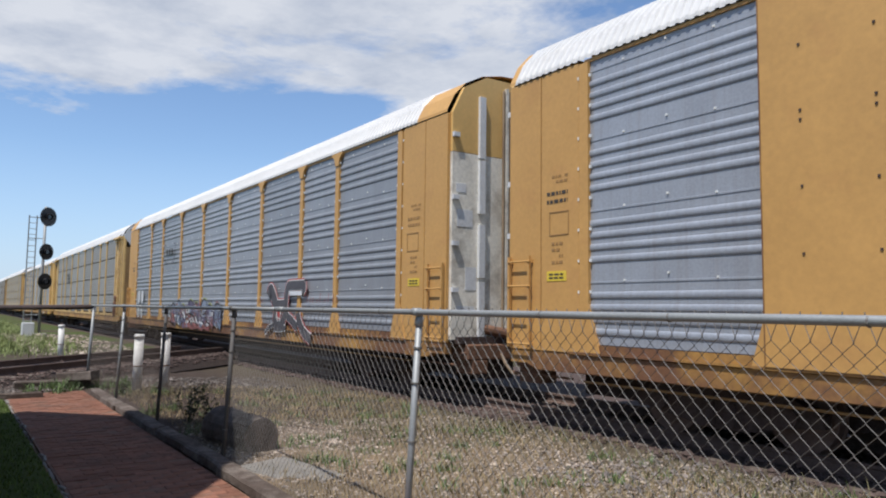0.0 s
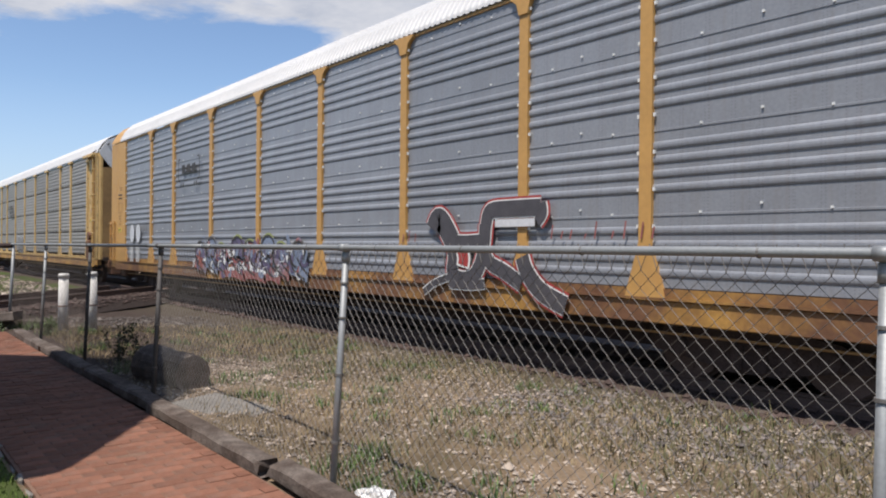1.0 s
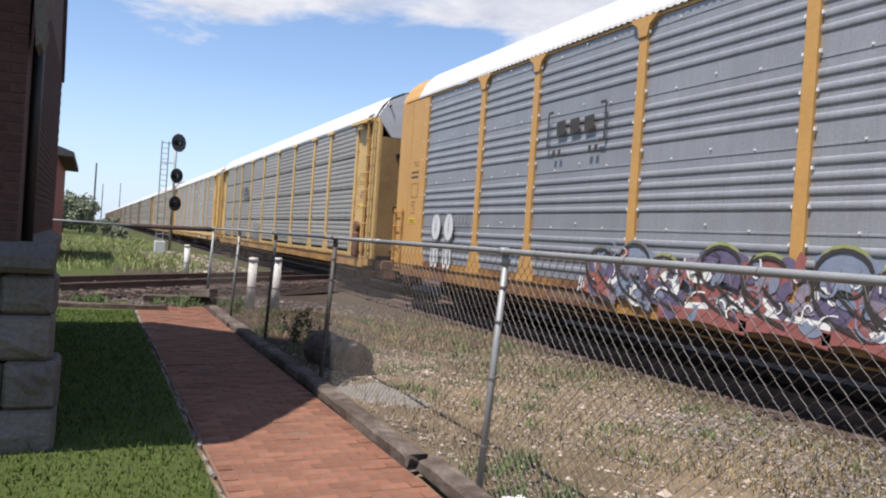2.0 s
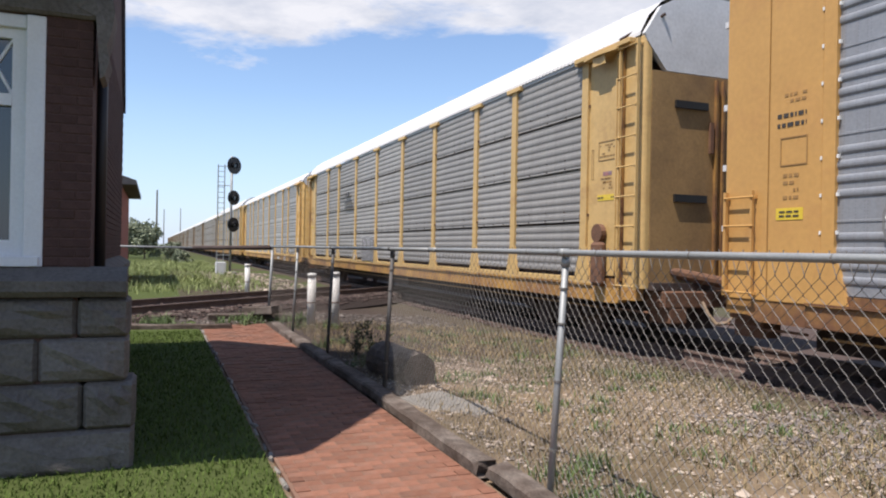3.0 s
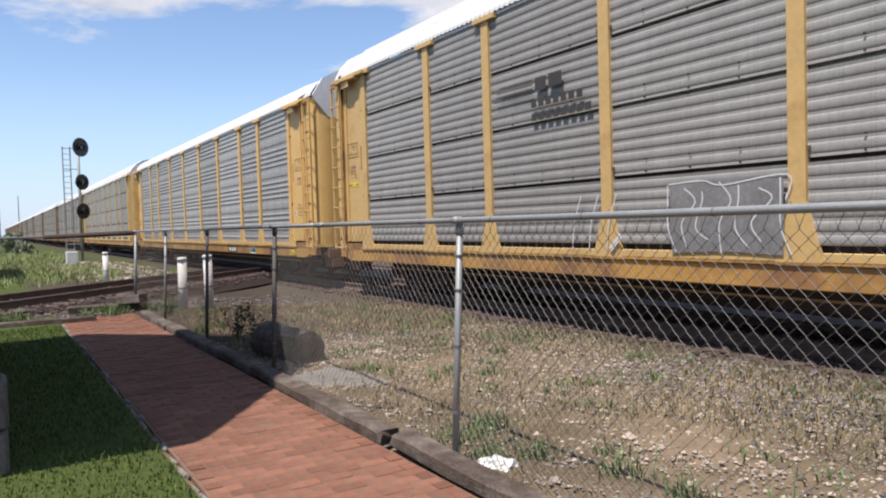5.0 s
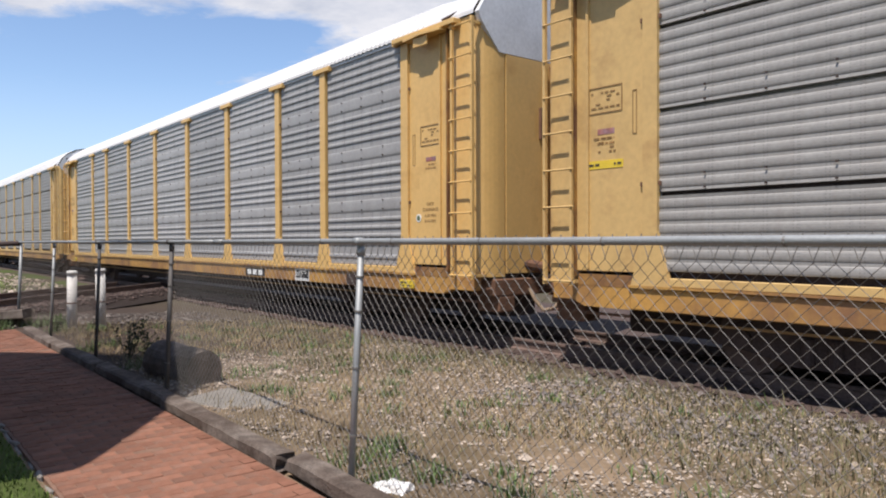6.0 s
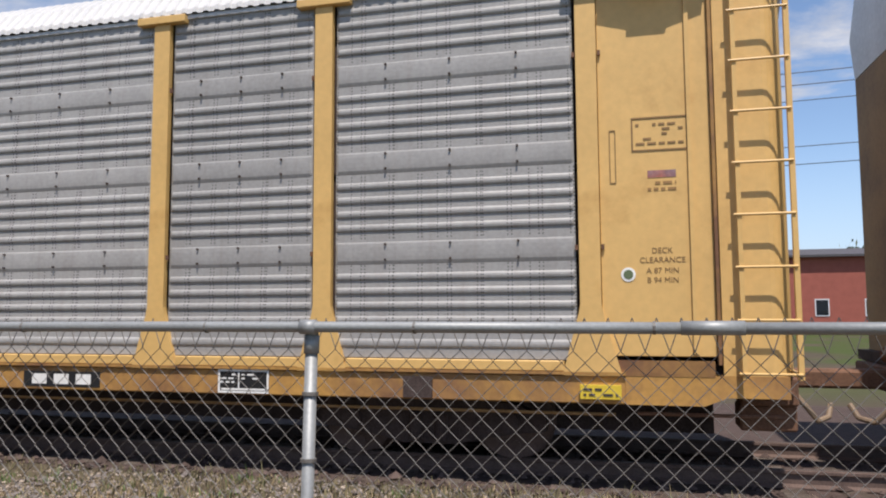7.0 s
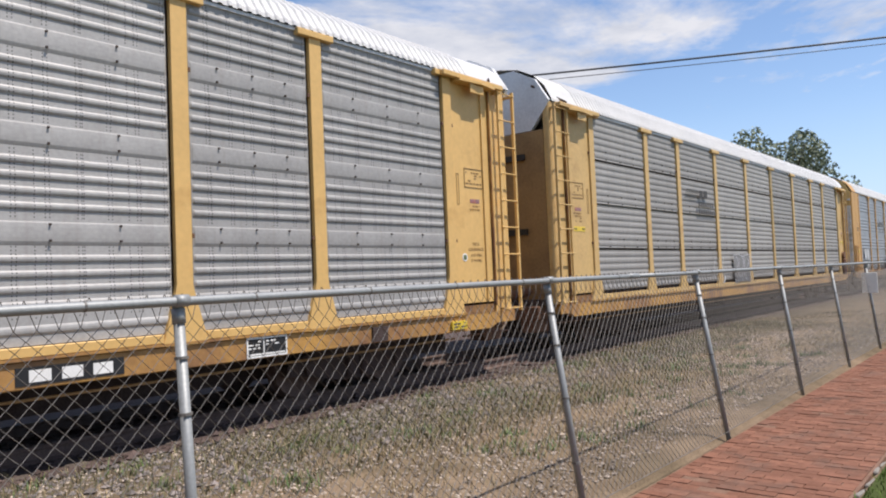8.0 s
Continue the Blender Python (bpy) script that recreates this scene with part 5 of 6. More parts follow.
    pydata("roof", v, f, ROOF, car)["label"] = "white roof of ribbed sheets"
    for e in (-1, 1):
        a, b = sorted((e * 12.4, e * (end - 0.12)))
        v, f = roof_mesh(a, b, False, crown)
        pydata("roof_end", v, f, ORANGE if style == "C" else ROOF, car)
    # ends
    for e in (-1, 1):
        xb = e * (11.8 + 0.11)
        def bx(x0, x1, *r, **k):
            lo, hi = sorted((e * x0, e * x1))
            return box(lo, hi, *r, **k)
        # flat end sheet beside the last panel
        if style == "C":
            sheet = part("end_panel", bx(11.9, 12.68, -SIDE - 0.02, -SIDE + 0.05, 1.0, 4.985, bevel=0.006), paint, car)
            part("end_panel", bx(12.70, end - 0.12, -SIDE - 0.02, -SIDE + 0.05, 1.0, 4.985, bevel=0.006), paint, car)
            part("far_end_panel", bx(11.8, end - 0.12, SIDE - 0.05, SIDE, 1.0, 4.985), paint, car)
            lo = [(-SIDE + 0.05, 1.05), (SIDE - 0.05, 1.05), (SIDE - 0.05, 4.3), (-SIDE + 0.05, 4.3)]
            x0, x1 = sorted((e * (end - 0.13), e * (end - 0.05)))
            door = part("end_door", prism(lo, "x", x0, x1), DOOR_WHITE, car, "dirty white end door")
            up = [(-SIDE + 0.05, 4.31), (SIDE - 0.05, 4.31), (SIDE - 0.05, 5.0), (1.25, 5.48), (0.75, 5.74), (-0.75, 5.74), (-1.25, 5.48), (-SIDE + 0.05, 5.0)]
            part("door_head", prism(up, "x", x0, x1), YELLOW, door, "yellow upper end of the door")
            xd0, xd1 = sorted((e * (end - 0.05), e * (end + 0.01)))
            for z0, z1 in ((1.1, 2.05), (2.12, 3.05), (3.25, 4.2), (4.24, 5.35)):
                part("door_bar", box(xd0, xd1, -0.93, -0.80, z0, z1), END_GREY, door, "grey door stiffener")
            for y in (-0.36, -0.22, 1.05):
                part("lock_rod", tube(((xd0 + xd1) / 2, y, 1.08), ((xd0 + xd1) / 2, y, 5.55), 0.026, n=8), FADED, door, "dark lock rod")
            part("door_edge", box(xd0, xd1, -0.32, -0.26, 1.08, 5.6), DOOR_WHITE, door)
            a, b = sorted((e * (end - 0.05), e * (end - 0.047)))
            for y0, y1, z0, z1 in ((-1.40, -1.05, 3.0, 3.3), (-1.42, -1.2, 3.6, 3.75), (-1.2, -0.96, 1.9, 2.3), (-1.40, -1.0, 1.5, 1.62), (-0.15, 0.1, 2.9, 3.0)):
                part("patch", box(a - 0.003, b + 0.003, y0, y1, z0, z1), END_GREY, door, "grey touched-up patch")
            for z in (1.9, 2.7, 3.5, 4.6):
                part("hinge", box(xd0, xd1, -SIDE + 0.04, -SIDE + 0.17, z - 0.04, z + 0.04), END_GREY, door)
            build_ladder(car, e * (12.95 - cut / 2), e, [1.08, 1.50, 1.92, 2.28], 0.46, paint, "short yellow corner ladder", 0.09)
            lab = part("warning_label", bx(12.15, 12.55, -SIDE - 0.026, -SIDE - 0.021, 1.98, 2.12), STICKER, sheet, "yellow warning label")
            stencil(lab, e * 12.2 if e > 0 else e * 12.5, e * 12.5 if e > 0 else e * 12.2, 2.0, 2.1, -SIDE - 0.028, 2, INK, 0.8, 4)
            bm = frame_box(bmesh.new(), min(e * 12.1, e * 12.5), max(e * 12.1, e * 12.5), 2.62, 2.96, -SIDE - 0.023)
            part("data_frame", bm, TAN, sheet)
            a, b = sorted((e * 12.12, e * 12.55))
            stencil(sheet, a, b, 3.35, 3.5, -SIDE - 0.023, 2, TAN, 0.8, 5)
            stencil(sheet, a + 0.1, b - 0.1, 2.2, 2.55, -SIDE - 0.023, 4, TAN, 0.7, 6)
            stencil(sheet, a, b, 2.75 + 0.3, 3.0 + 0.28, -SIDE - 0.023, 2, INK if e < 0 else TAN, 1.0, 7)
        else:
            sheet = part("end_panel", bx(11.9, 12.93, -SIDE + 0.0, -SIDE + 0.06, 1.17, 4.985, bevel=0.006), paint, car)
            part("panel_edge", bx(12.72, 12.76, -SIDE - 0.03, -SIDE, 1.2, 4.95), paint, sheet)
            part("panel_edge", bx(12.93, 12.96, -SIDE - 0.05, -SIDE + 0.06, 1.1, 4.95), SILL, sheet)
            part("far_end_panel", bx(11.8, end - 0.2, SIDE - 0.05, SIDE, 1.0, 4.985), paint, car)
            part("step_plate", bx(11.95, 12.9, -SIDE - 0.01, -SIDE + 0.06, 0.985, 1.13), SILL, sheet)
            # rounded corner into the end
            rx, ry = (0.24, 0.50) if style == "A" else (0.10, 0.10)
            xr, yr = 13.64 - cut - rx, -SIDE - 0.005
            pts = [(12.975, yr), (xr, yr)]
            pts += [(xr + rx * math.sin(radians(a)), yr + ry * (1 - math.cos(radians(a)))) for a in range(10, 91, 10)]
            pts += [(13.64 - cut, yr + ry + 0.05), (13.57 - cut, yr + ry + 0.05), (xr - 0.02, -SIDE + 0.05), (12.975, -SIDE + 0.05)]
            corner = part("corner_panel", prism([(e * px, py) for px, py in pts], "z", 1.0, 4.985), paint, car, "rounded yellow corner panel")
            x0, x1 = sorted((e * (end - 0.12), e * (end - 0.03)))
            yd = -1.40 if style != "A" else -0.98
            door = part("end_door", prism([(yd, 1.05), (1.4, 1.05), (1.4, 4.45), (yd, 4.45)], "x", x0, x1), paint if style != "D" else DOOR_BROWN, car, "yellow end door" if style != "D" else "weathered brown end door with shade in its colour")
            up = [(-1.5, 4.9), (-1.12, 4.46), (1.4, 4.46), (SIDE, 5.0), (1.25, 5.48), (0.75, 5.74), (-0.75, 5.74), (-1.25, 5.48), (-SIDE, 5.02)]
            part("end_cap", prism(up, "x", x0 - 0.002, x1), END_GREY, door, "light grey upper end sheet")
            xd0, xd1 = sorted((e * (end - 0.03), e * (end + 0.02)))
            for z in ((2.45, 3.95) if style != "A" else ()):
                part("latch", box(xd0, xd1, -0.95, -0.30, z - 0.06, z + 0.06), BLACK, door, "black door latch bar")
            for y in (-0.12, 0.02):
                part("door_edge", box(xd0, xd1, y - 0.02, y + 0.02, 1.1, 4.4), SILL, door)
            part("latch", box(xd0, xd1, -0.25, -0.18, 3.2, 3.7), RUST, door)
            build_ladder(car, e * (13.12 - cut), e, [1.03 + k * 0.478 for k in range(9)], 0.46, paint, "full-height yellow corner ladder")
            part("roof_bracket", bx(11.6, 13.25, -SIDE - 0.16, -SIDE + 0.02, 4.90, 4.985, bevel=0.01), paint, car)
            part("gusset", prism([(e * 11.97, -SIDE), (e * 12.95, -SIDE), (e * 12.95, -SIDE - 0.19), (e * 12.5, -SIDE - 0.25), (e * 11.97, -SIDE - 0.19)], "z", 4.86, 4.898), paint, car)
            part("hinge_plate", bx(12.25, 12.62, -SIDE - 0.19, -SIDE - 0.165, 4.70, 4.858, bevel=0.008), paint, car)
            bm = frame_box(bmesh.new(), min(e * 12.0, e * 12.06), max(e * 12.0, e * 12.06), 2.82, 3.34, -SIDE - 0.003, 0.008)
            part("data_frame", bm, FADEINK, sheet)
            part("grab_bar", tube((e * 12.9, -SIDE - 0.1, 5.02), (e * 13.5, -SIDE + 0.35, 5.34), 0.025, n=6), DARK, car)
            # writing on the end sheet
            a, b = sorted((e * 12.21, e * 12.73))
            bm = frame_box(bmesh.new(), a, b, 3.12, 3.45, -SIDE - 0.003)
            part("data_frame", bm, FADEINK, sheet)
            stencil(sheet, a + 0.04, b - 0.04, 3.17, 3.40, -SIDE - 0.003, 5, FADEINK, 0.5, 3)
            part("badge", box(a + 0.14, b - 0.12, -SIDE - 0.004, -SIDE + 0.001, 2.86, 2.93), SPRAY_MAUVE, sheet)
            stencil(sheet, a + 0.14, b - 0.12, 2.72, 2.84, -SIDE - 0.003, 2, TAN, 0.8, 8)
            if style == "A":
                for k, (txt, z) in enumerate((("DECK", 2.14), ("CLEARANCE", 2.05), ("A 87 MIN", 1.95), ("B 94 MIN", 1.86))):
                    cu = bpy.data.curves.new("deck_text", "FONT")
                    cu.body, cu.size, cu.align_x, cu.extrude = txt, 0.074, "CENTER", 0.001
                    cu.materials.append(FADEINK)
                    o = new("stencil_text", cu)
                    o.parent = sheet
                    o.matrix_basis = pose((a + b) / 2 - 0.005, -SIDE - 0.003, z, 90, 0, 0)
                badge = part("round_badge", tube((a - 0.06, -SIDE - 0.005, 1.94), (a - 0.06, -SIDE, 1.94), 0.068, n=20), WHITEPAINT, sheet, "small round white badge")
                part("badge_mark", tube((a - 0.06, -SIDE - 0.008, 1.94), (a - 0.06, -SIDE - 0.004, 1.94), 0.045, n=16), LEAF, badge)
                plate = part("warning_label", bx(11.68, 12.06, -SIDE - 0.062, -SIDE - 0.012, 0.77, 0.90), STICKER, car, "yellow warning plate on the sill")
                a2, b2 = sorted((e * 11.71, e * 12.03))
                stencil(plate, a2, b2, 0.785, 0.885, -SIDE - 0.065, 2, INK, 0.8, 9)
            else:
                lab = part("warning_label", bx(12.2, 12.75, -SIDE - 0.006, -SIDE, 2.44, 2.54), STICKER, sheet, "yellow warning label")
                stencil(lab, a, b, 2.46, 2.52, -SIDE - 0.008, 1, INK, 0.9, 9)
                stencil(sheet, a + 0.08, b - 0.1, 2.62, 2.84, -SIDE - 0.003, 4, FADEINK, 0.6, 10)
    # rivets in rows on the flat bands
    if style != "C":
        bm = bmesh.new()
        mod = (PZ1 - PZ0) / 4
        for i, w in enumerate(PANELS):
            for m in range(1, 4):
                for k in range(1, 4):
                    x = EDGES[i] + w * k / 4
                    for dz in (0.05, 0.21):
                        add_box(bm, x - 0.010, x + 0.010, -SIDE - 0.022, -SIDE + 0.0, PZ0 + m * mod + dz - 0.010, PZ0 + m * mod + dz + 0.010)
        part("rivet_strip", bm, DARK, car)["kind"] = "stuff"
        bm = bmesh.new()
        for i, x in enumerate(EDGES):
            for m in (1, 3):
                for s in (-1, 1):
                    if (i * 7 + m * 3 + s) % 3 != 0:
                        add_box(bm, x + s * 0.125 - 0.014, x + s * 0.125 + 0.014, -SIDE - 0.030, -SIDE - 0.0, PZ0 + m * mod + 0.10, PZ0 + m * mod + 0.15)
        part("clip_strip", bm, RUST, car)["kind"] = "stuff"
    else:
        bm = bmesh.new()
        for x in EDGES:
            for s in (-1, 1):
                for k in range(9):
                    z = 1.4 + k * 0.42
                    add_box(bm, x + s * 0.11 - 0.012, x + s * 0.11 + 0.012, -SIDE - 0.03, -SIDE, z - 0.02, z + 0.02)
        for i, w in enumerate(PANELS):
            for m in range(4):
                for k in range(1, 4):
                    x, z = EDGES[i] + w * k / 4, PZ0 + (PZ1 - PZ0) * (m + 0.95) / 4 - 0.07 * (k % 2)
                    add_box(bm, x - 0.012, x + 0.012, -SIDE - 0.006, -SIDE + 0.016, z - 0.012, z + 0.012)
        part("rivet_strip", bm, WHITEPAINT, car)["kind"] = "stuff"
    if style in "CD":
        raise_body(car, 1.03 if style == "C" else 1.015)
    return car, build_running_gear(car)


SHEET_Y = -SIDE - 0.026  # just in front of the ribs


def paint_stroke(car, name, pts, width, material, lift):
    bm = ribbon(bmesh.new(), pts, width, SHEET_Y, lift)
    bmesh.ops.recalc_face_normals(bm, faces=bm.faces[:])
    return part(name, bm, material, car)


def smooth(pts, n=5):
    """A soft curve through the points."""
    q = [Vector(p) for p in [pts[0], *pts, pts[-1]]]
    out = []
    for a, b, c, d in zip(q[:-3], q[1:-2], q[2:-1], q[3:]):
        for i in range(n):
            t = i / n
            p = 0.5 * (2 * b + (c - a) * t + (2 * a - 5 * b + 4 * c - d) * t * t + (3 * b - a - 3 * c + d) * t ** 3)
            out.append((p.x, p.y))
    return out + [tuple(pts[-1])]


def graffiti_c(car):
    # two joined letters in charcoal, outlined in white and then in red
    letters = [
        ([(5.08, 1.86), (5.2, 2.02), (5.36, 1.93), (5.56, 1.68)], 0.36),
        ([(5.36, 1.93), (5.55, 1.68), (5.58, 1.40), (5.56, 1.20), (5.75, 1.10), (6.02, 1.13), (6.2, 1.34), (6.28, 1.62), (6.30, 1.92)], 0.24),
        ([(5.5, 1.68), (5.85, 1.66), (6.3, 1.68)], 0.20),
        ([(6.30, 1.72), (6.33, 1.95), (6.42, 2.11), (6.8, 2.13), (7.40, 2.13)], 0.23),
        ([(7.42, 2.19), (7.44, 2.05), (7.34, 1.93)], 0.15),
        ([(6.30, 1.55), (6.42, 1.36), (6.7, 1.25), (7.05, 1.08)], 0.21),
        ([(7.06, 1.46), (7.16, 1.25), (7.42, 1.0), (7.85, 0.83)], 0.25),
        ([(4.86, 0.86), (5.15, 1.02), (5.5, 1.12)], 0.10),
        ([(5.5, 1.02), (5.95, 1.02), (6.3, 1.05)], 0.14),
    ]
    for grow, m, l in ((0.10, SPRAY_RED, 0.030), (0.038, WHITEPAINT, 0.036), (0.0, SPRAY_BLACK, 0.042)):
        for q, (pts, w) in enumerate(letters):
            if grow == 0.10 and q > 6:
                continue
            paint_stroke(car, "graffiti_stroke", smooth(pts), w + grow, m, l + 0.0006 * q)
    paint_stroke(car, "graffiti_stroke", smooth([(5.80, 1.55), (5.84, 1.42), (5.82, 1.28)]), 0.30, WHITEPAINT, 0.048)
    paint_stroke(car, "graffiti_stroke", smooth([(5.80, 1.54), (5.84, 1.42), (5.82, 1.31)]), 0.22, SPRAY_RED, 0.049)
    paint_stroke(car, "graffiti_stroke", [(6.52, 1.93), (6.9, 1.93), (7.3, 1.93)], 0.11, END_GREY, 0.049)
    rng = np.random.default_rng(5)
    for i in range(9):
        x = 7.55 + i * 0.2 + rng.uniform(-0.05, 0.05)
        paint_stroke(car, "graffiti_stroke", [(x, 1.70), (x + 0.03, 1.76 + rng.uniform(0.0, 0.16))], 0.024, SPRAY_ROSE, 0.03)
    for i in range(3):
        paint_stroke(car, "graffiti_stroke", [(4.25 + i * 0.17, 1.66), (4.28 + i * 0.17, 1.80 + 0.05 * (i % 2))], 0.024, SPRAY_ROSE, 0.03)
    # a crowded low piece in pale blue, violet, red and white, rimmed in yellow-green
    rng = np.random.default_rng(17)

    def lobe(x, z, rx, rz, w, m, lift, a0=0.0, turn=360.0):
        paint_stroke(car, "graffiti_stroke", arc(x, z, rx, rz, a0, a0 + turn, 12), w, m, lift)
    xs = [-4.8, -4.05, -3.45, -2.45, -1.75, -0.8, -0.2, 0.6]
    for i, x in enumerate(xs):
        top = 1.40 + (0.0, 0.1, -0.06, 0.12, 0.02, 0.14, -0.04, 0.0)[i]
        lobe(x, top, 0.34, 0.30, 0.06, SPRAY_LIME if 1 < i < 7 else SPRAY_GREY, 0.0280 + 0.0002 * i, 20, 140)
        paint_stroke(car, "graffiti_stroke", smooth([(x - 0.3, top - 0.02), (x, top + 0.06), (x + 0.36, top - 0.05)]), 0.42, (SPRAY_VIOLET, SPRAY_BLUE, SPRAY_MAUVE, SPRAY_VIOLET, SPRAY_ROSE, SPRAY_BLUE, SPRAY_VIOLET, SPRAY_BLUE)[i], 0.0300 + 0.0002 * i)
        paint_stroke(car, "graffiti_stroke", smooth([(x - 0.38, 1.16), (x, 1.1), (x + 0.42, 1.0)]), 0.34, (SPRAY_MAUVE, SPRAY_BLUE, SPRAY_VIOLET, SPRAY_ROSE, SPRAY_MAUVE, SPRAY_VIOLET, SPRAY_MAUVE, SPRAY_BLUE)[i], 0.0320 + 0.0002 * i)
    for x0, x1 in ((-3.5, -2.0), (-2.1, -0.9), (-1.0, -0.2)):
        paint_stroke(car, "graffiti_stroke", smooth([(x0, 0.86), ((x0 + x1) / 2, 0.90), (x1, 0.82)]), 0.17, SPRAY_ROSE, 0.0345)
    paint_stroke(car, "graffiti_stroke", smooth([(-3.0, 1.0), (-2.0, 1.05), (-0.9, 0.98)]), 0.08, WHITEPAINT, 0.0352)
    for i in range(70):
        x, z = -5.0 + 5.9 * (i + rng.random()) / 70, rng.uniform(0.98, 1.62)
        w = rng.uniform(0.05, 0.14)
        m = (SPRAY_VIOLET, SPRAY_BLUE, SPRAY_ROSE, SPRAY_MAUVE, SPRAY_BLUE, WHITEPAINT, SPRAY_VIOLET)[i % 7]
        lobe(x, z, rng.uniform(0.06, 0.16), rng.uniform(0.08, 0.18), w, m, 0.036 + 0.0001 * i, rng.uniform(0, 360), rng.uniform(100, 220))
    for i, x in enumerate(xs):
        top = 1.40 + (0.0, 0.1, -0.06, 0.12, 0.02, 0.14, -0.04, 0.0)[i]
        lobe(x, top, 0.33, 0.27, 0.045, INK, 0.0440 + 0.0001 * i, 10, 250)
        paint_stroke(car, "graffiti_stroke", smooth([(x - 0.36, 1.5), (x - 0.3, 1.22), (x - 0.1, 1.04), (x + 0.3, 0.9)]), 0.045, INK, 0.0450 + 0.0001 * i)
        paint_stroke(car, "graffiti_stroke", smooth([(x - 0.05, 1.34), (x + 0.16, 1.16), (x + 0.42, 1.02)]), 0.04, INK, 0.0460 + 0.0001 * i)
    for i in range(56):
        x, z = -5.0 + 5.9 * (i + rng.random()) / 56, rng.uniform(0.95, 1.68)
        lobe(x, z, rng.uniform(0.05, 0.18), rng.uniform(0.05, 0.16), rng.uniform(0.014, 0.034), (INK, WHITEPAINT, INK, SPRAY_BLUE, WHITEPAINT)[i % 5], 0.0472 + 0.0001 * i, rng.uniform(0, 360), rng.uniform(80, 200))
    # pale tags at its end and along the sill
    for i in range(6):
        x = -5.35 + i * 0.07
        paint_stroke(car, "graffiti_stroke", [(x, 0.98 + 0.03 * i), (x + 0.05, 1.22)], 0.03, WHITEPAINT, 0.030 + 0.0005 * i)
    for i in range(10):
        x = -6.1 + i * 0.13
        paint_stroke(car, "graffiti_stroke", [(x, 0.80), (x + 0.03, 0.93), (x + 0.07, 0.82)], 0.022, CONCRETE, 0.030 + 0.0003 * i)
    # a pale figure of two ovals near the end
    for x in (-10.85, -10.2):
        for rx, rz, w in ((0.16, 0.24, 0.12), (0.055, 0.12, 0.13), (0.02, 0.05, 0.05)):
            paint_stroke(car, "graffiti_stroke", arc(x, 1.95, rx, rz, 90, 450, 14), w, END_GREY, 0.03 + 0.001 * (x > -10.5) + rx * 0.004)
        paint_stroke(car, "graffiti_stroke", arc(x, 1.95, 0.25, 0.33, 90, 450, 14), 0.03, SPRAY_GREY, 0.034)
        for dx in (-0.1, 0.1):
            paint_stroke(car, "graffiti_stroke", arc(x + dx, 1.28, 0.07, 0.24, 90, 450, 12), 0.05, WHITEPAINT, 0.036 + 0.001 * (dx > 0))
    for i in range(4):
        paint_stroke(car, "graffiti_stroke", [(-9.85 + i * 0.16, 2.02), (-9.82 + i * 0.16, 2.24)], 0.04, SPRAY_GREY, 0.03)
    # the owner's mark: square brackets round three plain blocks
    for x, s in ((-6.52, 1), (-4.95, -1)):
        paint_stroke(car, "owner_mark", [(x, 3.98), (x, 3.38)], 0.05, INK, 0.03)
        for z in (3.98, 3.38):
            paint_stroke(car, "owner_mark", [(x, z), (x + s * 0.14, z)], 0.05, INK, 0.031)
    for x in (-6.13, -5.74, -5.35):
        paint_stroke(car, "owner_mark", [(x - 0.13, 3.68), (x + 0.13, 3.70)], 0.24, INK, 0.031)
    for x in (-6.3, -6.14, -5.3, -5.14):
        paint_stroke(car, "owner_mark", [(x, 3.32), (x, 3.20)], 0.08, INK, 0.031)


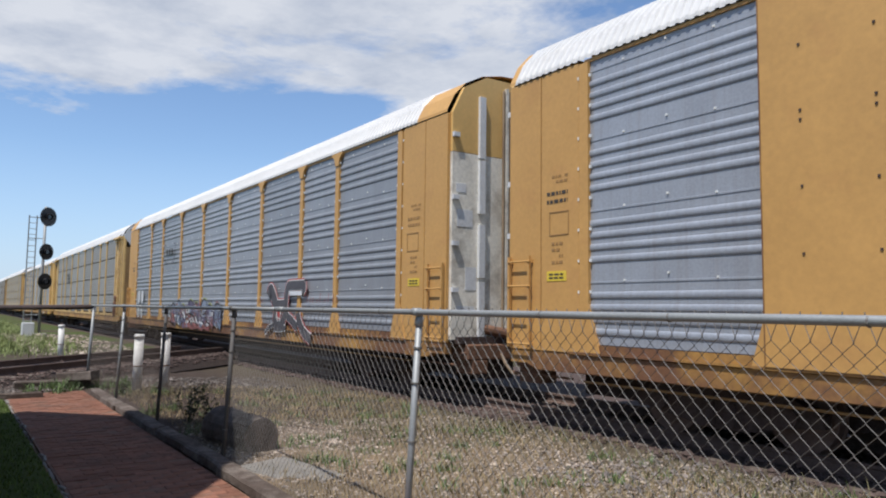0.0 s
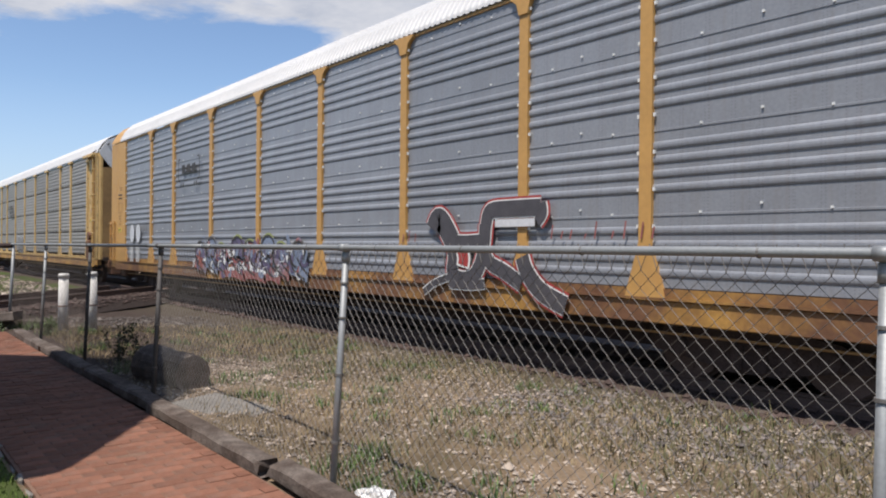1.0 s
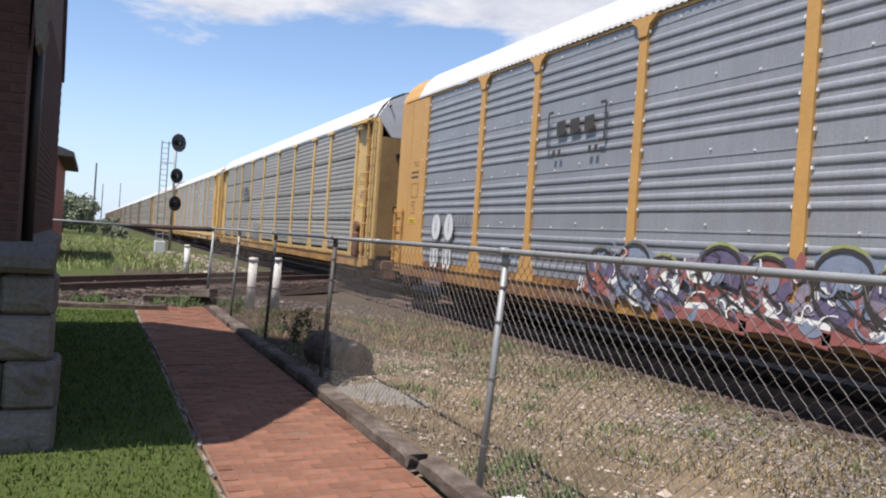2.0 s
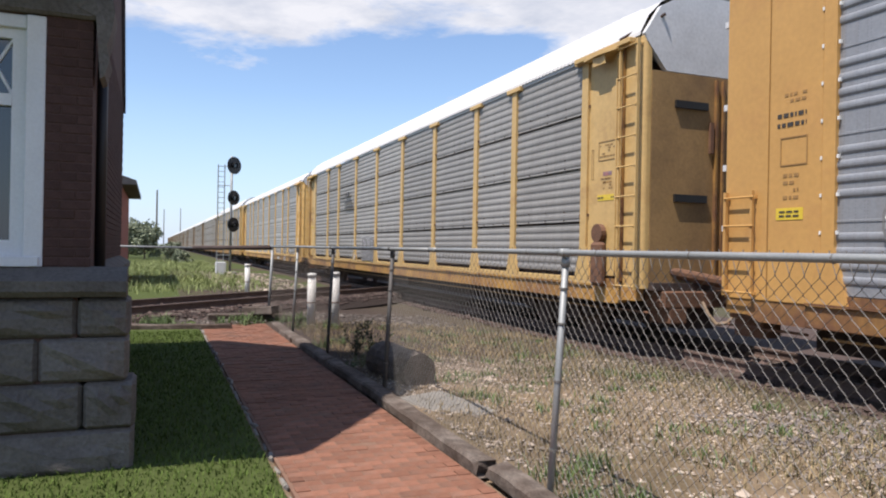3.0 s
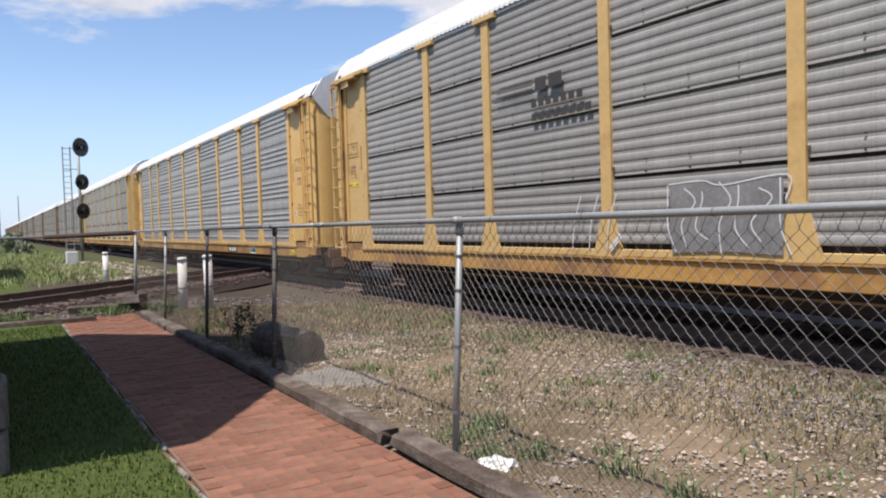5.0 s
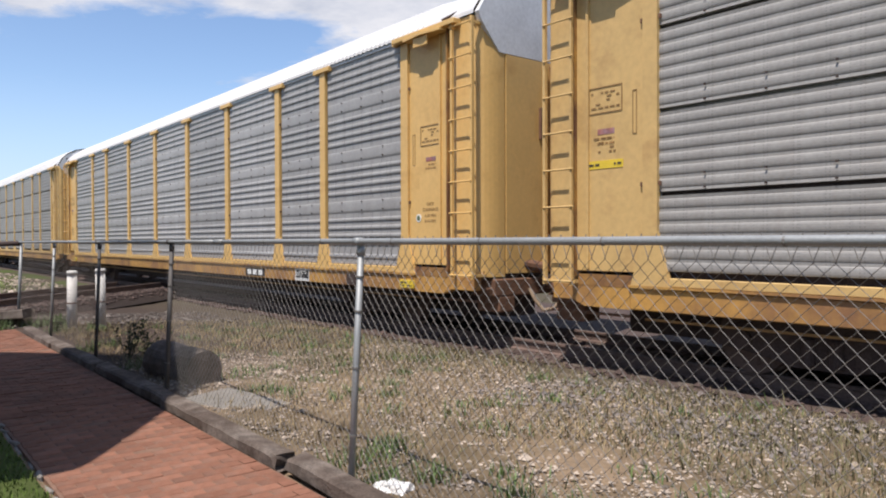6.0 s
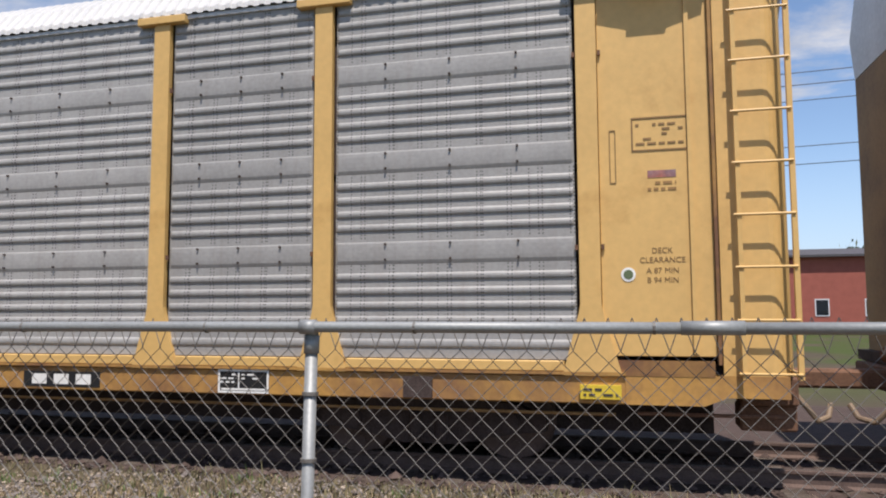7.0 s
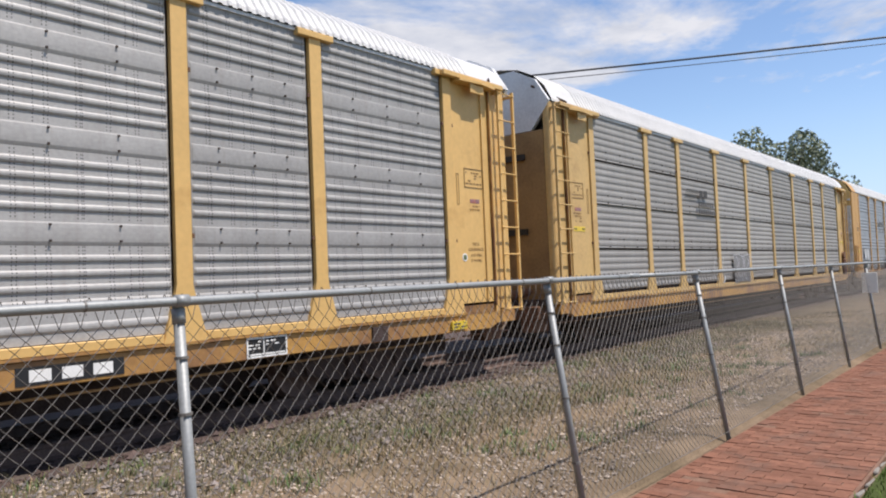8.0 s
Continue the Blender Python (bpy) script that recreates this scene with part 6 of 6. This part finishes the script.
def marks_d(car):
    for x0, x1, z, w in ((-5.68, -5.42, 3.66, 0.2), (-5.36, -5.06, 3.67, 0.2), (-6.6, -5.74, 3.74, 0.022), (-6.68, -5.74, 3.67, 0.022), (-6.72, -5.74, 3.60, 0.022), (-6.76, -5.74, 3.53, 0.022)):
        paint_stroke(car, "owner_mark", [(x0, z), (x1, z)], w, INK, 0.031)
    for z, n in ((3.37, 7), (3.16, 8)):
        for k in range(n):
            paint_stroke(car, "owner_mark", [(-5.78 + k * 0.172, z), (-5.78 + k * 0.172 + 0.125, z)], 0.12, INK, 0.031)
    # a smoky block scrawled over with thin white lines, and a few loose strokes before it
    for z, w in ((1.32, 0.46), (1.72, 0.42)):
        paint_stroke(car, "graffiti_stroke", smooth([(-3.08, z), (-2.3, z + 0.03), (-1.55, z)]), w, SPRAY_GREY, 0.030 + 0.0005 * (z > 1.5))
    for q, x in enumerate((-3.12, -2.86, -2.6, -2.36, -2.1, -1.84, -1.58)):
        paint_stroke(car, "graffiti_stroke", smooth([(x, 1.94 - 0.05 * (q % 3)), (x + 0.16 * (q % 2), 1.72), (x - 0.05 * (q % 3), 1.40 + 0.06 * (q % 2)), (x + 0.12 - 0.1 * (q % 2), 1.10 + 0.07 * (q % 3))]), 0.018, END_GREY, 0.033 + 0.0003 * q)
    paint_stroke(car, "graffiti_stroke", smooth([(-3.1, 1.95), (-2.6, 1.97), (-2.3, 1.90), (-1.5, 1.97), (-1.52, 1.7)]), 0.016, END_GREY, 0.036)
    for q, x in enumerate((-4.9, -4.55, -4.2)):
        paint_stroke(car, "graffiti_stroke", smooth([(x, 1.12), (x + 0.05, 1.5), (x + 0.2, 1.88)]), 0.016, END_GREY, 0.033 + 0.0003 * q)
    paint_stroke(car, "graffiti_stroke", [(-4.12, 1.12), (-3.92, 1.32)], 0.07, END_GREY, 0.046)
    # a dark brown brake housing by the last sheet
    bm = tube((12.35, -SIDE - 0.02, 1.9), (12.35, -SIDE - 0.12, 1.9), 0.16, n=14)
    add_box(bm, 12.2, 12.52, -SIDE - 0.16, -SIDE + 0.0, 1.0, 1.75, bevel=0.05)
    part("brake_housing", bm, RUST, car, "dark brown hand brake housing")


def marks_a(car):
    y = -SIDE - 0.012
    bm = box(7.82, 8.42, y - 0.004, y + 0.002, 0.735, 0.985)
    pl = part("consist_plate", bm, BLACK, car, "black stencilled plate framed in white")
    part("plate_frame", frame_box(bmesh.new(), 7.82, 8.42, 0.735, 0.985, y - 0.004, 0.022), WHITEPAINT, pl)
    part("plate_bar", box(8.06, 8.075, y - 0.008, y - 0.003, 0.78, 0.96), WHITEPAINT, pl)
    stencil(pl, 7.84, 8.03, 0.83, 0.95, y - 0.004, 3, WHITEPAINT, 0.8, 1)
    stencil(pl, 8.10, 8.30, 0.83, 0.95, y - 0.004, 3, WHITEPAINT, 0.5, 2)
    part("plate_bar", box(7.86, 8.38, y - 0.008, y - 0.003, 0.765, 0.785), WHITEPAINT, pl)
    bm = box(5.28, 6.32, y - 0.004, y + 0.002, 0.755, 0.93)
    pl = part("name_plate", bm, BLACK, car, "black patch with three pale plain marks")
    for x in (5.50, 5.80, 6.10):
        part("plate_mark", box(x - 0.10, x + 0.10, y - 0.008, y - 0.003, 0.785, 0.90), WHITEPAINT, pl)
    bm = bmesh.new()
    add_box(bm, 9.92, 10.22, y - 0.03, y + 0.002, 0.74, 0.95)
    part("sill_pocket", bm, DARK, car)


PITCH = 28.5
car_e, wheels_e = build_car("E")
CAR_A, CAR_D, CAR_C, CAR_B = -81.12, -52.64, -23.95, 4.62
car_a, wheels_a = build_car("A")
marks_a(car_a)
car_d, wheels_d = build_car("D")
car_b, wheels_b = build_car("C")
car_c = copy_thing(car_b, pose(CAR_C, TRACK_Y, 0))
wheels_c = [o for o in car_c.children if o.name.startswith("wheelset")]
# plain copies for the rest of the train, made before the marks are painted on
TRAIN = []
for i in range(14):
    if i == 1:
        TRAIN.append((car_e, CAR_A - PITCH * 2))
        continue
    src = car_d if i == 0 else car_e
    TRAIN.append((copy_thing(src, pose(0, TRACK_Y, 0)), CAR_A - PITCH * (i + 1)))
for i in range(3):
    TRAIN.append((copy_thing(car_b if i != 1 else car_d, pose(0, TRACK_Y, 0)), CAR_B + PITCH * (i + 1)))
graffiti_c(car_c)


def plate_b(car):
    """Yellow plated middle of the car ahead, with vertical seams and bolt heads."""
    for o in [c for c in car.children if c.name.startswith("post_head")]:
        bpy.data.objects.remove(o)
    for o in [c for c in car.children if c.name.startswith("side_sheet")]:
        o.material_slots[0].link = "OBJECT"
        o.material_slots[0].material = ZINC_NEW
    for o in [c for c in car.children if c.name.startswith("roof_end") and c.data.vertices[0].co.x < 0]:
        bpy.data.objects.remove(o)
    for x0, x1, ribbed, material in ((-13.28, -12.4, True, ROOF), (END * -1 + 0.27, -13.28, False, ORANGE)):
        v, f = roof_mesh(x0, x1, ribbed)
        pydata("roof_end", [(x, y, 1 + (z - 1) * 1.03) for x, y, z in v], f, material, car)
    for i in range(1, 9):
        bm = box(EDGES[i] - 0.10, EDGES[i + 1] - 0.105, -SIDE - 0.050, -SIDE - 0.040, 1.02, 5.08)
        plate = part("yellow_plate", bm, ORANGE, car, "flat orange-yellow side plate")
        bolts = bmesh.new()
        for k in range(3):
            for z in (1.5, 2.2, 2.9, 3.6, 3.7, 4.4):
                x = EDGES[i] + 0.35 + k * 0.75
                add_box(bolts, x - 0.013, x + 0.013, -SIDE - 0.060, -SIDE - 0.049, z - 0.013, z + 0.013)
        part("bolt_strip", bolts, DARK, plate)["kind"] = "stuff"
        part("seam", box(EDGES[i] - 0.115, EDGES[i] - 0.098, -SIDE - 0.054, -SIDE - 0.03, 1.02, 5.08), SILL, plate)


plate_b(car_b)
tagged(car_c, "orange-yellow autorack railcar with graffiti on its blue-grey sheets")
marks_d(car_d)
TRAIN += [(car_a, CAR_A), (car_d, CAR_D), (car_c, CAR_C), (car_b, CAR_B)]


build_path()


def motions():
    for car, x0 in TRAIN:
        walk(car, [(t, pose(x0 + TRAIN_SPEED * t, TRACK_Y, 0)) for t in (0.0, 2.0, 4.0, 6.0, 8.0)])
    turn = math.degrees(TRAIN_SPEED / 0.42)
    for wheels in (wheels_a, wheels_d, wheels_b, wheels_c):
        for ws in wheels:
            at = ws.matrix_basis.translation.copy()
            walk(ws, [(k / 30, pose(at.x, at.y, at.z, 0, (turn * k / 30) % 360, 0)) for k in range(241)])


motions()
